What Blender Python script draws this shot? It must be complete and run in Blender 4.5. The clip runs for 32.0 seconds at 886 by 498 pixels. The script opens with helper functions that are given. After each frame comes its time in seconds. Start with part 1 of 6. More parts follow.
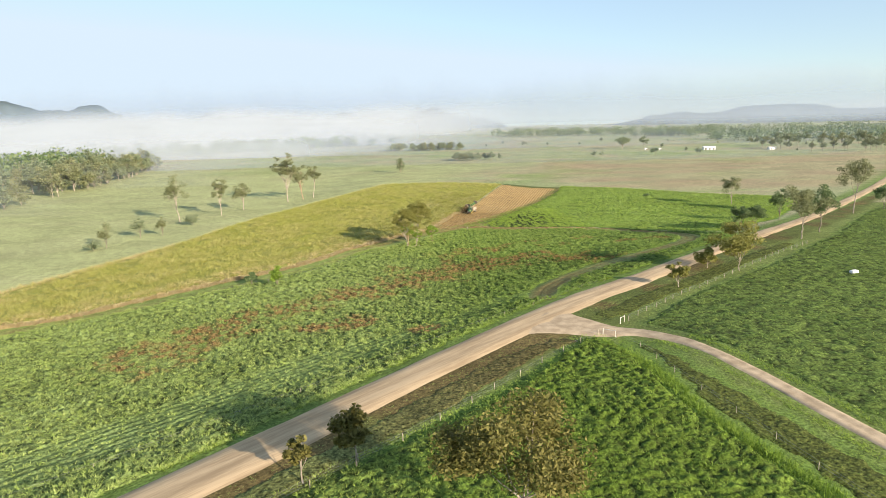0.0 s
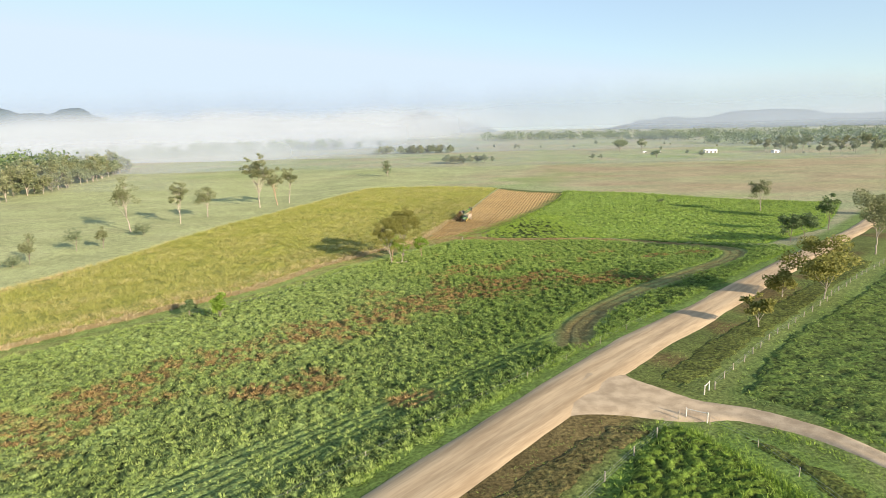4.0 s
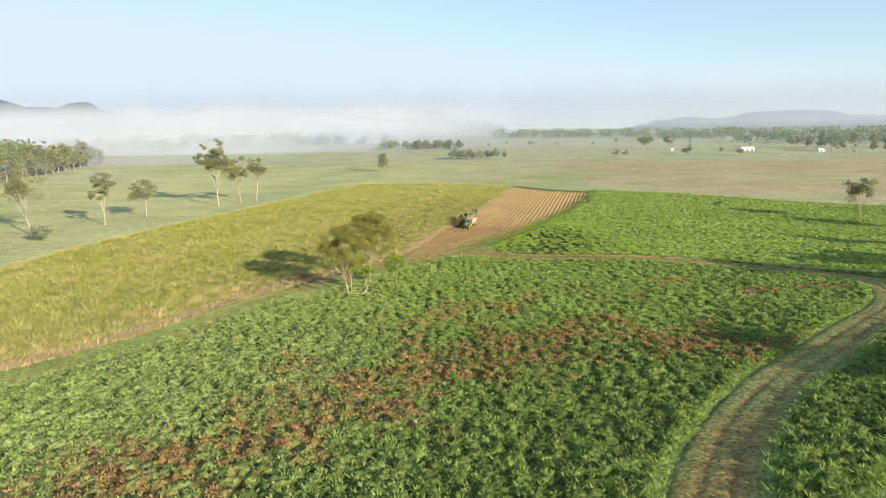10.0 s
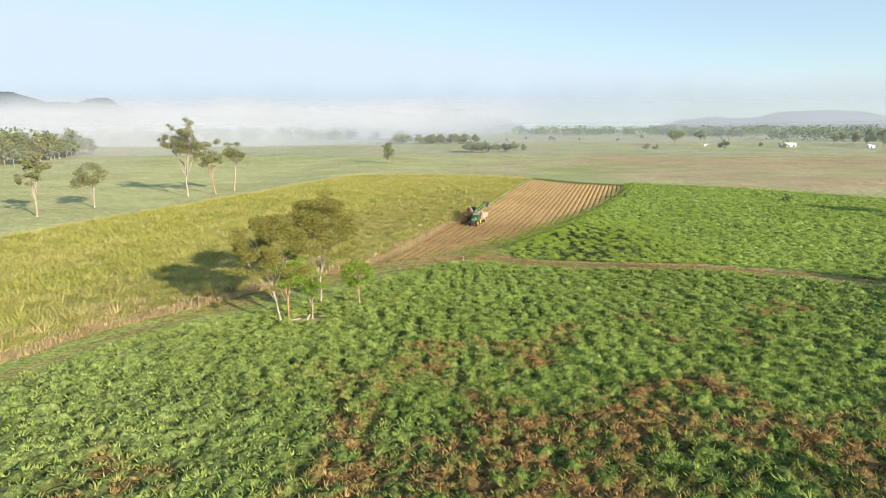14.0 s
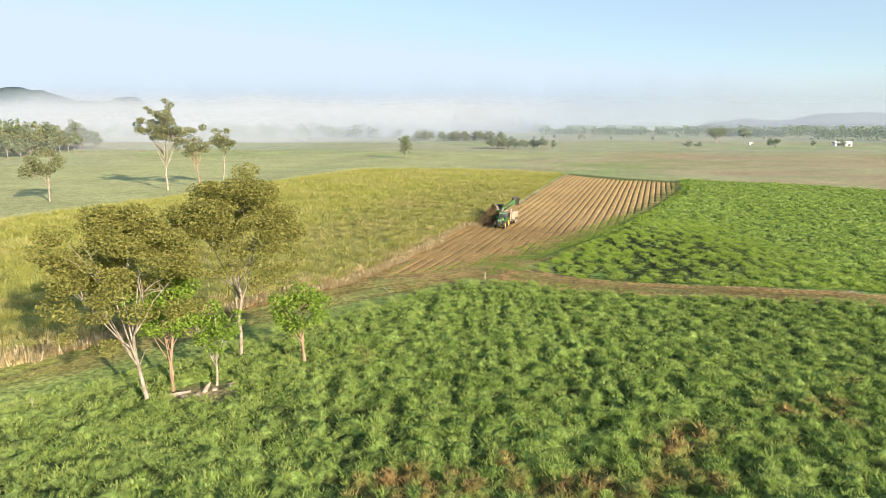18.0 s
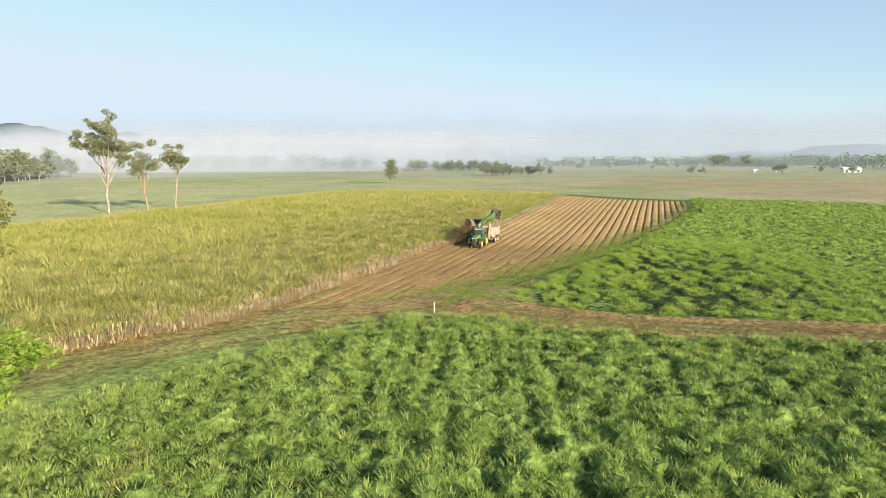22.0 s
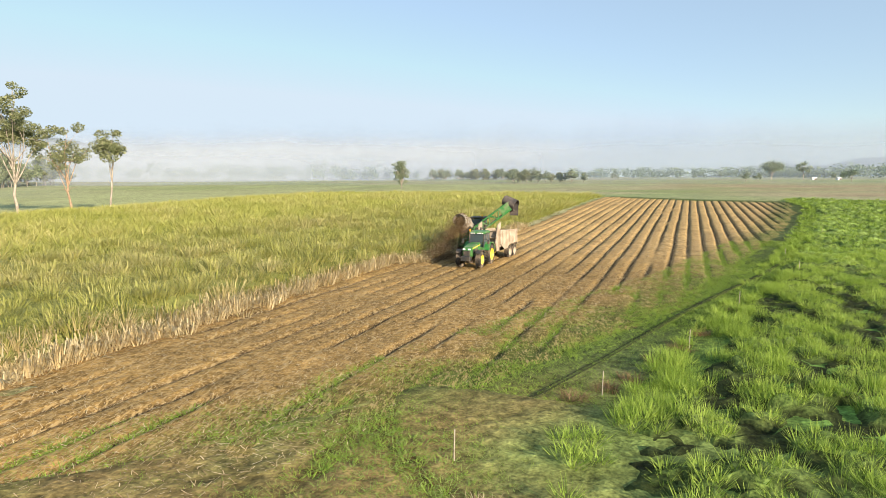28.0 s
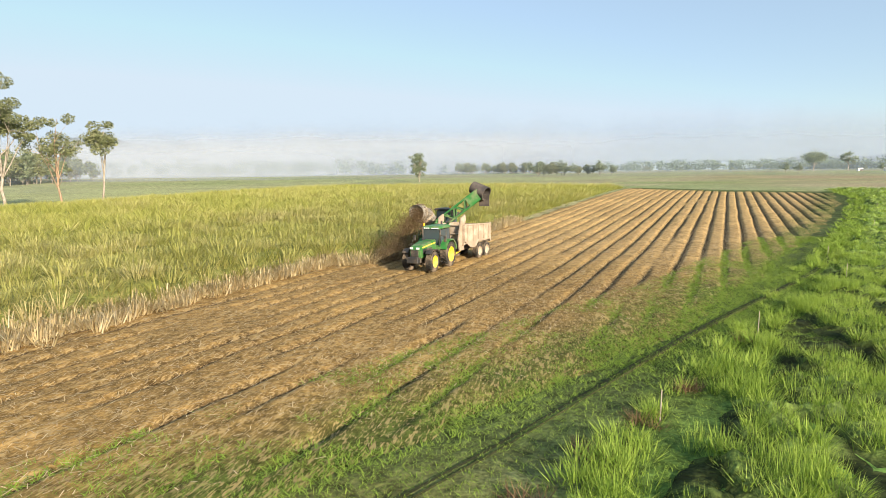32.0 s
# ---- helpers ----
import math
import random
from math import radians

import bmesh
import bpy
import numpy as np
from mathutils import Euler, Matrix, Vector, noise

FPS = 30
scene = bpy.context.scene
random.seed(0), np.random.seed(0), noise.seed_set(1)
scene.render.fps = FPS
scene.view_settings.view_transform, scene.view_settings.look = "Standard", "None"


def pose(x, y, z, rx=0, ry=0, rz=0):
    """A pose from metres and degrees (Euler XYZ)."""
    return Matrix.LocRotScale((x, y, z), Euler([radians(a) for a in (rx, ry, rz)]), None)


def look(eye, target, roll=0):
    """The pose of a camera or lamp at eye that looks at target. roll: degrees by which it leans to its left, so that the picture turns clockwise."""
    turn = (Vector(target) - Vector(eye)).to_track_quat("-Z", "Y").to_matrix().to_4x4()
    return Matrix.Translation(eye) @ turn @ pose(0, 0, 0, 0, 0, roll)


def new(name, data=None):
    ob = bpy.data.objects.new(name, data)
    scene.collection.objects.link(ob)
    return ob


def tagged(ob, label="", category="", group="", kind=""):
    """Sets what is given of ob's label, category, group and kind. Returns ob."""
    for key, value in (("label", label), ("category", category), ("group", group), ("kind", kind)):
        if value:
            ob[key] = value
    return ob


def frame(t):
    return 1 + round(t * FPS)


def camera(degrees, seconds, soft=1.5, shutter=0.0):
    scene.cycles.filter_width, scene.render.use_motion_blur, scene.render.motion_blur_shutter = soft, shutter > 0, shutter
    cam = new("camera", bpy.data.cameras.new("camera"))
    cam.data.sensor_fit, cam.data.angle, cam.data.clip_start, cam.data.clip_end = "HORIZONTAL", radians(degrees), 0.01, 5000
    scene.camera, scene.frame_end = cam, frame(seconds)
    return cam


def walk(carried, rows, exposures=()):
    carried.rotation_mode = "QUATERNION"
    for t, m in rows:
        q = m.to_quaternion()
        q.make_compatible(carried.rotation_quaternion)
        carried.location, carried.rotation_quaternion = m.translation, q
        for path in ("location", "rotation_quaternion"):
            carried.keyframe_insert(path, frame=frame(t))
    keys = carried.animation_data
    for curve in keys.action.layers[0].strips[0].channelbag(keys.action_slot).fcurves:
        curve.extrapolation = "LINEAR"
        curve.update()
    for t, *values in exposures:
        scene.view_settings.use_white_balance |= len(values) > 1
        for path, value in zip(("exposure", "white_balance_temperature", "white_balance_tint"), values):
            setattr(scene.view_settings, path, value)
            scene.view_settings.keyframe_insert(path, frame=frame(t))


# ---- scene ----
cam = camera(71.4, 32.0, soft=0.8)
METRES, EYE, TILT, LEAN, TURN = 300.0, 40.0, -11.7, 1.35, 0.0
ROWS = [
    (0.0, 0.0, 0.0, 0.0, 0.0, 0.0, -0.0),
    (0.5, -0.0004, 0.0148, 0.001, -0.14, 0.05, -0.02),
    (1.0, -0.0008, 0.031, 0.0019, -0.25, 0.11, 0.02),
    (1.5, -0.0014, 0.0483, 0.0031, -0.4, 0.17, 0.04),
    (2.0, -0.0021, 0.0665, 0.0048, -0.51, 0.24, 0.06),
    (2.5, -0.0028, 0.0853, 0.0067, -0.65, 0.32, 0.07),
    (3.0, -0.0033, 0.1045, 0.0088, -0.8, 0.4, 0.07),
    (3.5, -0.0034, 0.1241, 0.0111, -1.09, 0.47, 0.11),
    (5.5, 0.0035, 0.2031, 0.02, -0.47, 0.32, -0.26),
    (6.0, 0.0052, 0.2229, 0.0225, -0.43, 0.33, -0.35),
    (6.5, 0.0073, 0.2427, 0.0253, -0.39, 0.34, -0.36),
    (7.0, 0.0089, 0.2629, 0.0276, -0.39, 0.4, -0.4),
    (7.5, 0.0107, 0.2829, 0.0301, -0.45, 0.37, -0.39),
    (8.0, 0.0125, 0.3029, 0.0311, -0.49, 0.49, -0.4),
    (8.5, 0.0146, 0.323, 0.032, -0.57, 0.51, -0.45),
    (9.0, 0.0165, 0.3431, 0.033, -0.38, 0.43, -0.6),
    (9.5, 0.0187, 0.3631, 0.0334, -0.35, 0.45, -0.63),
    (10.0, 0.0207, 0.3832, 0.034, -0.02, 0.41, -0.72),
    (10.5, 0.0226, 0.4032, 0.0342, 0.42, 0.42, -0.88),
    (11.0, 0.0243, 0.4232, 0.0344, 0.5, 0.4, -0.96),
    (11.5, 0.026, 0.4431, 0.0346, 0.49, 0.4, -1.05),
    (12.0, 0.0276, 0.4631, 0.0348, 0.42, 0.36, -1.06),
    (12.5, 0.0294, 0.4831, 0.0349, 0.32, 0.38, -1.07),
    (13.0, 0.0315, 0.503, 0.0353, 0.37, 0.41, -1.14),
    (13.5, 0.0339, 0.523, 0.0362, 0.75, 0.37, -1.22),
    (14.0, 0.0363, 0.5431, 0.0378, 1.59, 0.35, -1.48),
    (14.5, 0.0383, 0.5635, 0.0396, 2.37, 0.35, -1.72),
    (15.0, 0.0399, 0.584, 0.0415, 2.96, 0.36, -1.87),
    (15.5, 0.0411, 0.6044, 0.0435, 3.39, 0.37, -1.99),
    (17.5, 0.0391, 0.6685, 0.045, 3.64, 0.52, -2.3),
    (18.0, 0.0376, 0.6781, 0.0442, 3.79, 0.42, -2.25),
    (18.5, 0.0368, 0.6866, 0.0432, 3.9, 0.34, -2.13),
    (19.0, 0.0374, 0.6952, 0.0425, 3.85, 0.2, -1.98),
    (19.5, 0.0396, 0.7054, 0.0421, 3.63, 0.27, -1.92),
    (20.0, 0.043, 0.7174, 0.0419, 3.54, 0.27, -1.87),
    (20.5, 0.0467, 0.7309, 0.0416, 3.55, 0.28, -1.88),
    (21.0, 0.05, 0.7455, 0.0411, 3.65, 1.03, -1.93),
    (21.5, 0.0527, 0.7605, 0.0409, 3.74, 2.41, -1.93),
    (22.0, 0.0547, 0.7753, 0.0407, 3.82, 3.57, -1.99),
    (22.5, 0.0563, 0.7908, 0.0405, 3.85, 4.58, -2.02),
    (23.0, 0.0577, 0.8063, 0.0399, 3.91, 5.28, -2.04),
    (23.5, 0.0589, 0.8218, 0.0394, 3.92, 5.27, -2.06),
    (24.0, 0.06, 0.8372, 0.0392, 3.93, 5.19, -2.07),
    (24.5, 0.0607, 0.8522, 0.0393, 4.8, 5.05, -2.3),
    (25.0, 0.0612, 0.8667, 0.04, 5.53, 4.94, -2.49),
    (25.5, 0.0615, 0.8812, 0.0421, 5.79, 4.94, -2.57),
    (26.0, 0.0619, 0.896, 0.045, 6.02, 4.99, -2.65),
    (26.5, 0.0622, 0.9105, 0.0479, 6.22, 4.95, -2.69),
    (28.5, 0.0626, 0.9537, 0.0547, 6.54, 4.78, -2.41),
    (29.0, 0.063, 0.9603, 0.0551, 6.7, 4.78, -2.38),
    (29.5, 0.0641, 0.9654, 0.0555, 6.94, 4.71, -2.34),
    (30.0, 0.0661, 0.9698, 0.0558, 7.29, 4.64, -2.35),
    (30.5, 0.0689, 0.9739, 0.0563, 7.73, 4.53, -2.4),
    (31.0, 0.0722, 0.9779, 0.0572, 7.9, 4.42, -2.39),
    (31.5, 0.0758, 0.9819, 0.058, 8.86, 4.29, -2.53),
    (32.0, 0.0795, 0.9863, 0.059, 9.42, 4.2, -2.65),
]
walk(cam, [(t, pose(0, 0, EYE, TILT, LEAN, TURN) @ pose(METRES * x, METRES * y, METRES * z, 90 + pitch, roll, yaw)) for t, x, y, z, yaw, pitch, roll in ROWS], [(0, 1.03), (18, 1.03), (24, 0.95), (32, 0.95)])

# ---- world, sun, exposure ----
SUN_AZ, SUN_EL = 137.0, 18.0          # degrees clockwise from +y, above the horizon
world = bpy.data.worlds.new("sky")
scene.world = world
world.use_nodes = True
wn = world.node_tree.nodes
wn.clear()
sky = wn.new("ShaderNodeTexSky")
sky.sky_type = 'NISHITA'
sky.sun_disc = False
sky.sun_elevation = radians(SUN_EL)
sky.sun_rotation = radians(SUN_AZ)
sky.air_density, sky.dust_density, sky.ozone_density = 1.0, 0.3, 2.2
bg = wn.new("ShaderNodeBackground")
bg.inputs["Strength"].default_value = 0.092
wo = wn.new("ShaderNodeOutputWorld")
cap = wn.new("ShaderNodeMix")                  # haze evens out the bright rim of the sky
cap.data_type, cap.blend_type = 'RGBA', 'DARKEN'
cap.inputs[0].default_value = 1.0
cap.inputs[7].default_value = (4.2, 4.85, 5.4, 1)
veil = wn.new("ShaderNodeMix")
veil.data_type = 'RGBA'
veil.inputs[0].default_value = 0.45
veil.inputs[7].default_value = (3.55, 4.4, 5.25, 1)
world.node_tree.links.new(sky.outputs[0], cap.inputs[6])
world.node_tree.links.new(cap.outputs[2], veil.inputs[6])
world.node_tree.links.new(veil.outputs[2], bg.inputs[0])
world.node_tree.links.new(bg.outputs[0], wo.inputs[0])
sun_data = bpy.data.lights.new("sun", 'SUN')
sun_data.energy = 5.0
sun_data.angle = radians(0.7)
sun_data.color = (1.0, 0.86, 0.67)
sun = new("sun", sun_data)
sa, se = radians(SUN_AZ), radians(SUN_EL)
sun_dir = Vector((math.sin(sa) * math.cos(se), math.cos(sa) * math.cos(se), math.sin(se)))
sun.matrix_world = look(sun_dir * 300, (0, 0, 0))


# ---- materials ----
def material(name, color, rough=0.8, metal=0.0, spec=0.3):
    m = bpy.data.materials.new(name)
    m.use_nodes = True
    b = m.node_tree.nodes["Principled BSDF"]
    b.inputs["Base Color"].default_value = (*color, 1)
    b.inputs["Roughness"].default_value = rough
    b.inputs["Metallic"].default_value = metal
    b.inputs["Specular IOR Level"].default_value = spec
    return m


def noisy(name, c1, c2, scale=3.0, rough=0.85, metal=0.0, bump=0.0, fine=40.0, spec=0.25, spread=(0.35, 0.65), stretch=None, vary=0.0, bump_d=0.05):
    """A surface with two scales of variation between c1 and c2, and relief."""
    m = material(name, c1, rough, metal, spec)
    nt = m.node_tree
    N, L = nt.nodes, nt.links
    b = N["Principled BSDF"]
    tc = N.new("ShaderNodeTexCoord")
    src = tc.outputs["Object"]
    if stretch:
        mp = N.new("ShaderNodeMapping")
        if stretch[1]:
            mp.vector_type = 'TEXTURE'
        mp.inputs["Scale"].default_value = stretch[0]
        mp.inputs["Rotation"].default_value = (0, 0, radians(stretch[1]))
        L.new(src, mp.inputs[0])
        src = mp.outputs[0]
    n1, n2 = N.new("ShaderNodeTexNoise"), N.new("ShaderNodeTexNoise")
    n1.inputs["Scale"].default_value, n1.inputs["Detail"].default_value = scale, 5
    n2.inputs["Scale"].default_value, n2.inputs["Detail"].default_value = fine, 3
    L.new(src, n1.inputs["Vector"]), L.new(src, n2.inputs["Vector"])
    add = N.new("ShaderNodeMath")
    add.operation = 'MULTIPLY_ADD'
    L.new(n2.outputs[0], add.inputs[0])
    add.inputs[1].default_value = 0.45
    L.new(n1.outputs[0], add.inputs[2])
    sub = N.new("ShaderNodeMath")
    sub.operation = 'SUBTRACT'
    L.new(add.outputs[0], sub.inputs[0])
    sub.inputs[1].default_value = 0.225
    fac = sub.outputs[0]
    if vary:
        oi = N.new("ShaderNodeObjectInfo")
        ra = N.new("ShaderNodeMath")
        ra.operation = 'MULTIPLY_ADD'
        L.new(oi.outputs["Random"], ra.inputs[0])
        ra.inputs[1].default_value = vary
        L.new(fac, ra.inputs[2])
        fac = ra.outputs[0]
    rp = N.new("ShaderNodeMapRange")
    rp.inputs["From Min"].default_value, rp.inputs["From Max"].default_value = spread
    L.new(fac, rp.inputs[0])
    mx = N.new("ShaderNodeMix")
    mx.data_type = 'RGBA'
    L.new(rp.outputs[0], mx.inputs[0])
    mx.inputs[6].default_value, mx.inputs[7].default_value = (*c1, 1), (*c2, 1)
    L.new(mx.outputs[2], b.inputs["Base Color"])
    if bump:
        bp = N.new("ShaderNodeBump")
        bp.inputs["Strength"].default_value, bp.inputs["Distance"].default_value = bump, bump_d
        L.new(add.outputs[0], bp.inputs["Height"])
        L.new(bp.outputs[0], b.inputs["Normal"])
    return m


def foliage(name, colors, passing=0.35, rough=0.6, dry=None, spec=0.2):
    """Leaves and blades: colour by piece, some light passes; dry: colours blended in by the attribute 'dry'."""
    m = bpy.data.materials.new(name)
    m.use_nodes = True
    N, L = m.node_tree.nodes, m.node_tree.links
    N.clear()
    geo = N.new("ShaderNodeNewGeometry")

    pick = geo.outputs["Random Per Island"]
    if dry:
        tone = N.new("ShaderNodeAttribute")
        tone.attribute_name = "tone"
        mt = N.new("ShaderNodeMix")
        mt.inputs[0].default_value = 0.62
        L.new(pick, mt.inputs[2])
        L.new(tone.outputs["Fac"], mt.inputs[3])
        pick = mt.outputs[0]

    def ramp(cs):
        r = N.new("ShaderNodeValToRGB")
        r.color_ramp.interpolation = 'LINEAR'
        while len(r.color_ramp.elements) < len(cs):
            r.color_ramp.elements.new(0.5)
        for i, c in enumerate(cs):
            r.color_ramp.elements[i].position = i / max(1, len(cs) - 1)
            r.color_ramp.elements[i].color = (*c, 1)
        L.new(pick, r.inputs[0])
        return r.outputs[0]
    col = ramp(colors)
    if dry:
        at = N.new("ShaderNodeAttribute")
        at.attribute_name = "dry"
        mx = N.new("ShaderNodeMix")
        mx.data_type = 'RGBA'
        L.new(at.outputs["Fac"], mx.inputs[0])
        L.new(col, mx.inputs[6])
        L.new(ramp(dry), mx.inputs[7])
        col = mx.outputs[2]
    p = N.new("ShaderNodeBsdfPrincipled")
    p.inputs["Roughness"].default_value = rough
    p.inputs["Specular IOR Level"].default_value = spec
    L.new(col, p.inputs["Base Color"])
    t = N.new("ShaderNodeBsdfTranslucent")
    L.new(col, t.inputs[0])
    ms = N.new("ShaderNodeMixShader")
    ms.inputs[0].default_value = passing
    o = N.new("ShaderNodeOutputMaterial")
    L.new(p.outputs[0], ms.inputs[1]), L.new(t.outputs[0], ms.inputs[2]), L.new(ms.outputs[0], o.inputs[0])
    return m


def cover_material(name="land_cover", relief=0.7, deep=0.15, grain=0.5):
    """The land's own colours by plant cover, with patches, streaks and blades."""
    m = material(name, (0.2, 0.25, 0.1), 0.95, 0, 0.1)
    N, L = m.node_tree.nodes, m.node_tree.links
    b = N["Principled BSDF"]
    at = N.new("ShaderNodeAttribute")
    at.attribute_name = "cover"
    tc = N.new("ShaderNodeTexCoord")
    out = at.outputs["Color"]
    height = None
    for sc, lo, hi, st in ((0.035, 0.86, 1.14, (1, 1.5, 1)), (0.35, 0.8, 1.2, (1, 1, 1)), (2.2, 1 - grain, 1 + grain, (1, 1, 1)), (9.0, 0.6, 1.4, (1, 1, 1))):
        mp = N.new("ShaderNodeMapping")
        mp.inputs["Scale"].default_value = st
        L.new(tc.outputs["Object"], mp.inputs[0])
        n = N.new("ShaderNodeTexNoise")
        n.inputs["Scale"].default_value, n.inputs["Detail"].default_value = sc, 4
        L.new(mp.outputs[0], n.inputs["Vector"])
        r = N.new("ShaderNodeMapRange")
        r.inputs["From Min"].default_value, r.inputs["From Max"].default_value = 0.3, 0.7
        r.inputs["To Min"].default_value, r.inputs["To Max"].default_value = lo, hi
        L.new(n.outputs[0], r.inputs[0])
        v = N.new("ShaderNodeMix")
        v.data_type, v.blend_type = 'RGBA', 'MULTIPLY'
        v.inputs[0].default_value = 1.0
        L.new(out, v.inputs[6])
        L.new(r.outputs[0], v.inputs[7])
        out = v.outputs[2]
        if sc == 2.2:
            height = n.outputs[0]
    L.new(out, b.inputs["Base Color"])
    bp = N.new("ShaderNodeBump")
    bp.inputs["Strength"].default_value, bp.inputs["Distance"].default_value = relief, deep
    L.new(height, bp.inputs["Height"])
    L.new(bp.outputs[0], b.inputs["Normal"])
    return m


def straw_material():
    """Soil under cane trash: the cover's colour, with pale straw flecks lying about."""
    m = cover_material("cane_trash_soil", 0.35, 0.06)
    N, L = m.node_tree.nodes, m.node_tree.links
    b = N["Principled BSDF"]
    old = b.inputs["Base Color"].links[0].from_socket
    tc = N.new("ShaderNodeTexCoord")
    fac = None
    for rot, sc in ((20, (9, 2.2, 4)), (100, (8, 2.0, 4)), (60, (3.4, 0.9, 2))):
        mp = N.new("ShaderNodeMapping")
        mp.inputs["Rotation"].default_value = (0, 0, radians(rot))
        mp.inputs["Scale"].default_value = sc
        L.new(tc.outputs["Object"], mp.inputs[0])
        v = N.new("ShaderNodeTexNoise")
        v.inputs["Scale"].default_value, v.inputs["Detail"].default_value = 1.6, 2
        L.new(mp.outputs[0], v.inputs["Vector"])
        r = N.new("ShaderNodeMapRange")
        r.inputs["From Min"].default_value, r.inputs["From Max"].default_value = 0.58, 0.66
        L.new(v.outputs[0], r.inputs[0])
        if fac is None:
            fac = r.outputs[0]
        else:
            mm = N.new("ShaderNodeMath")
            mm.operation = 'MAXIMUM'
            L.new(fac, mm.inputs[0]), L.new(r.outputs[0], mm.inputs[1])
            fac = mm.outputs[0]
    k = N.new("ShaderNodeMath")
    k.operation = 'MULTIPLY'
    L.new(fac, k.inputs[0])
    k.inputs[1].default_value = 0.5
    mx = N.new("ShaderNodeMix")
    mx.data_type = 'RGBA'
    L.new(k.outputs[0], mx.inputs[0])
    L.new(old, mx.inputs[6])
    mx.inputs[7].default_value = (0.60, 0.43, 0.20, 1)
    L.new(mx.outputs[2], b.inputs["Base Color"])
    return m


def mist_material(name, colour):
    m = bpy.data.materials.new(name)
    m.use_nodes = True
    N, L = m.node_tree.nodes, m.node_tree.links
    N.clear()
    at = N.new("ShaderNodeAttribute")
    at.attribute_name = "veil"
    d, t, tr = N.new("ShaderNodeBsdfDiffuse"), N.new("ShaderNodeBsdfTranslucent"), N.new("ShaderNodeBsdfTransparent")
    d.inputs[0].default_value = t.inputs[0].default_value = (*colour, 1)
    # droplets scatter alike from every side: one facing for the whole bank
    nv = N.new("ShaderNodeCombineXYZ")
    for i, v in enumerate((0.45, -0.85, 0.25)):
        nv.inputs[i].default_value = v
    L.new(nv.outputs[0], d.inputs["Normal"])
    a, c = N.new("ShaderNodeMixShader"), N.new("ShaderNodeMixShader")
    a.inputs[0].default_value = 0.1
    L.new(d.outputs[0], a.inputs[1]), L.new(t.outputs[0], a.inputs[2])
    L.new(at.outputs["Fac"], c.inputs[0])
    L.new(tr.outputs[0], c.inputs[1]), L.new(a.outputs[0], c.inputs[2])
    o = N.new("ShaderNodeOutputMaterial")
    L.new(c.outputs[0], o.inputs[0])
    return m


M_LAND = cover_material()
M_MIST = mist_material("mist", (0.264, 0.300, 0.358))
# blue of distant air, put into the colour of thin sheets
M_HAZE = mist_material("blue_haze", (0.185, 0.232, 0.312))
M_GRAVEL = noisy("gravel_road", (0.36, 0.255, 0.15), (0.55, 0.405, 0.25), 0.8, 0.95, bump=0.5, fine=6.0, stretch=((14.0, 1.0, 1), 46))
M_LANE = noisy("lane_gravel", (0.34, 0.255, 0.165), (0.52, 0.40, 0.27), 0.5, 0.95, bump=0.5, fine=9.0)
M_SOIL = straw_material()
M_TUFT = foliage("pasture_blades", [(0.085, 0.145, 0.028), (0.18, 0.27, 0.05), (0.295, 0.385, 0.09), (0.42, 0.48, 0.155)], 0.25, dry=[(0.21, 0.12, 0.042), (0.35, 0.215, 0.08), (0.47, 0.32, 0.135)])
M_BLADE = foliage("tall_grass_blades", [(0.09, 0.155, 0.02), (0.185, 0.285, 0.038), (0.30, 0.41, 0.065), (0.43, 0.51, 0.12)], 0.28, dry=[(0.17, 0.10, 0.04), (0.31, 0.19, 0.08), (0.44, 0.30, 0.14)])
M_CANE = foliage("cane_leaves", [(0.18, 0.215, 0.038), (0.29, 0.32, 0.062), (0.41, 0.41, 0.10), (0.52, 0.485, 0.175)], 0.32, dry=[(0.46, 0.32, 0.15), (0.64, 0.48, 0.26), (0.74, 0.60, 0.37)])
M_DRYCANE = foliage("dry_cane_leaves", [(0.54, 0.41, 0.20), (0.70, 0.56, 0.31), (0.80, 0.68, 0.43)], 0.3)
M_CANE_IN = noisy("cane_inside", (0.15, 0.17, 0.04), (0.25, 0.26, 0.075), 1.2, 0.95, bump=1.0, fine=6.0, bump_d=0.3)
M_GUM = foliage("gum_leaves", [(0.13, 0.15, 0.07), (0.215, 0.23, 0.11), (0.32, 0.325, 0.175)], 0.32)
M_GREY = foliage("grey_gum_leaves", [(0.13, 0.165, 0.095), (0.21, 0.25, 0.14), (0.31, 0.34, 0.20)], 0.3)
M_OLIVE = foliage("olive_gold_leaves", [(0.15, 0.155, 0.036), (0.25, 0.245, 0.065), (0.37, 0.345, 0.105)], 0.38)
M_OLIVE_DEEP = foliage("deep_olive_leaves", [(0.09, 0.09, 0.025), (0.155, 0.145, 0.04), (0.24, 0.215, 0.068)], 0.3)
M_FRESH = foliage("fresh_green_leaves", [(0.15, 0.235, 0.03), (0.235, 0.345, 0.05), (0.33, 0.44, 0.09)], 0.4)
M_DARKLEAF = foliage("dark_leaves", [(0.08, 0.125, 0.05), (0.125, 0.18, 0.07), (0.19, 0.235, 0.10)], 0.25)
M_BARK = noisy("pale_bark", (0.22, 0.18, 0.14), (0.45, 0.39, 0.32), 1.5, 0.9, bump=0.5, fine=12, stretch=((2, 2, 0.5), 0))
M_BARK_RED = noisy("tan_bark", (0.25, 0.16, 0.10), (0.43, 0.31, 0.21), 1.5, 0.9, bump=0.5, fine=12, stretch=((2, 2, 0.5), 0))
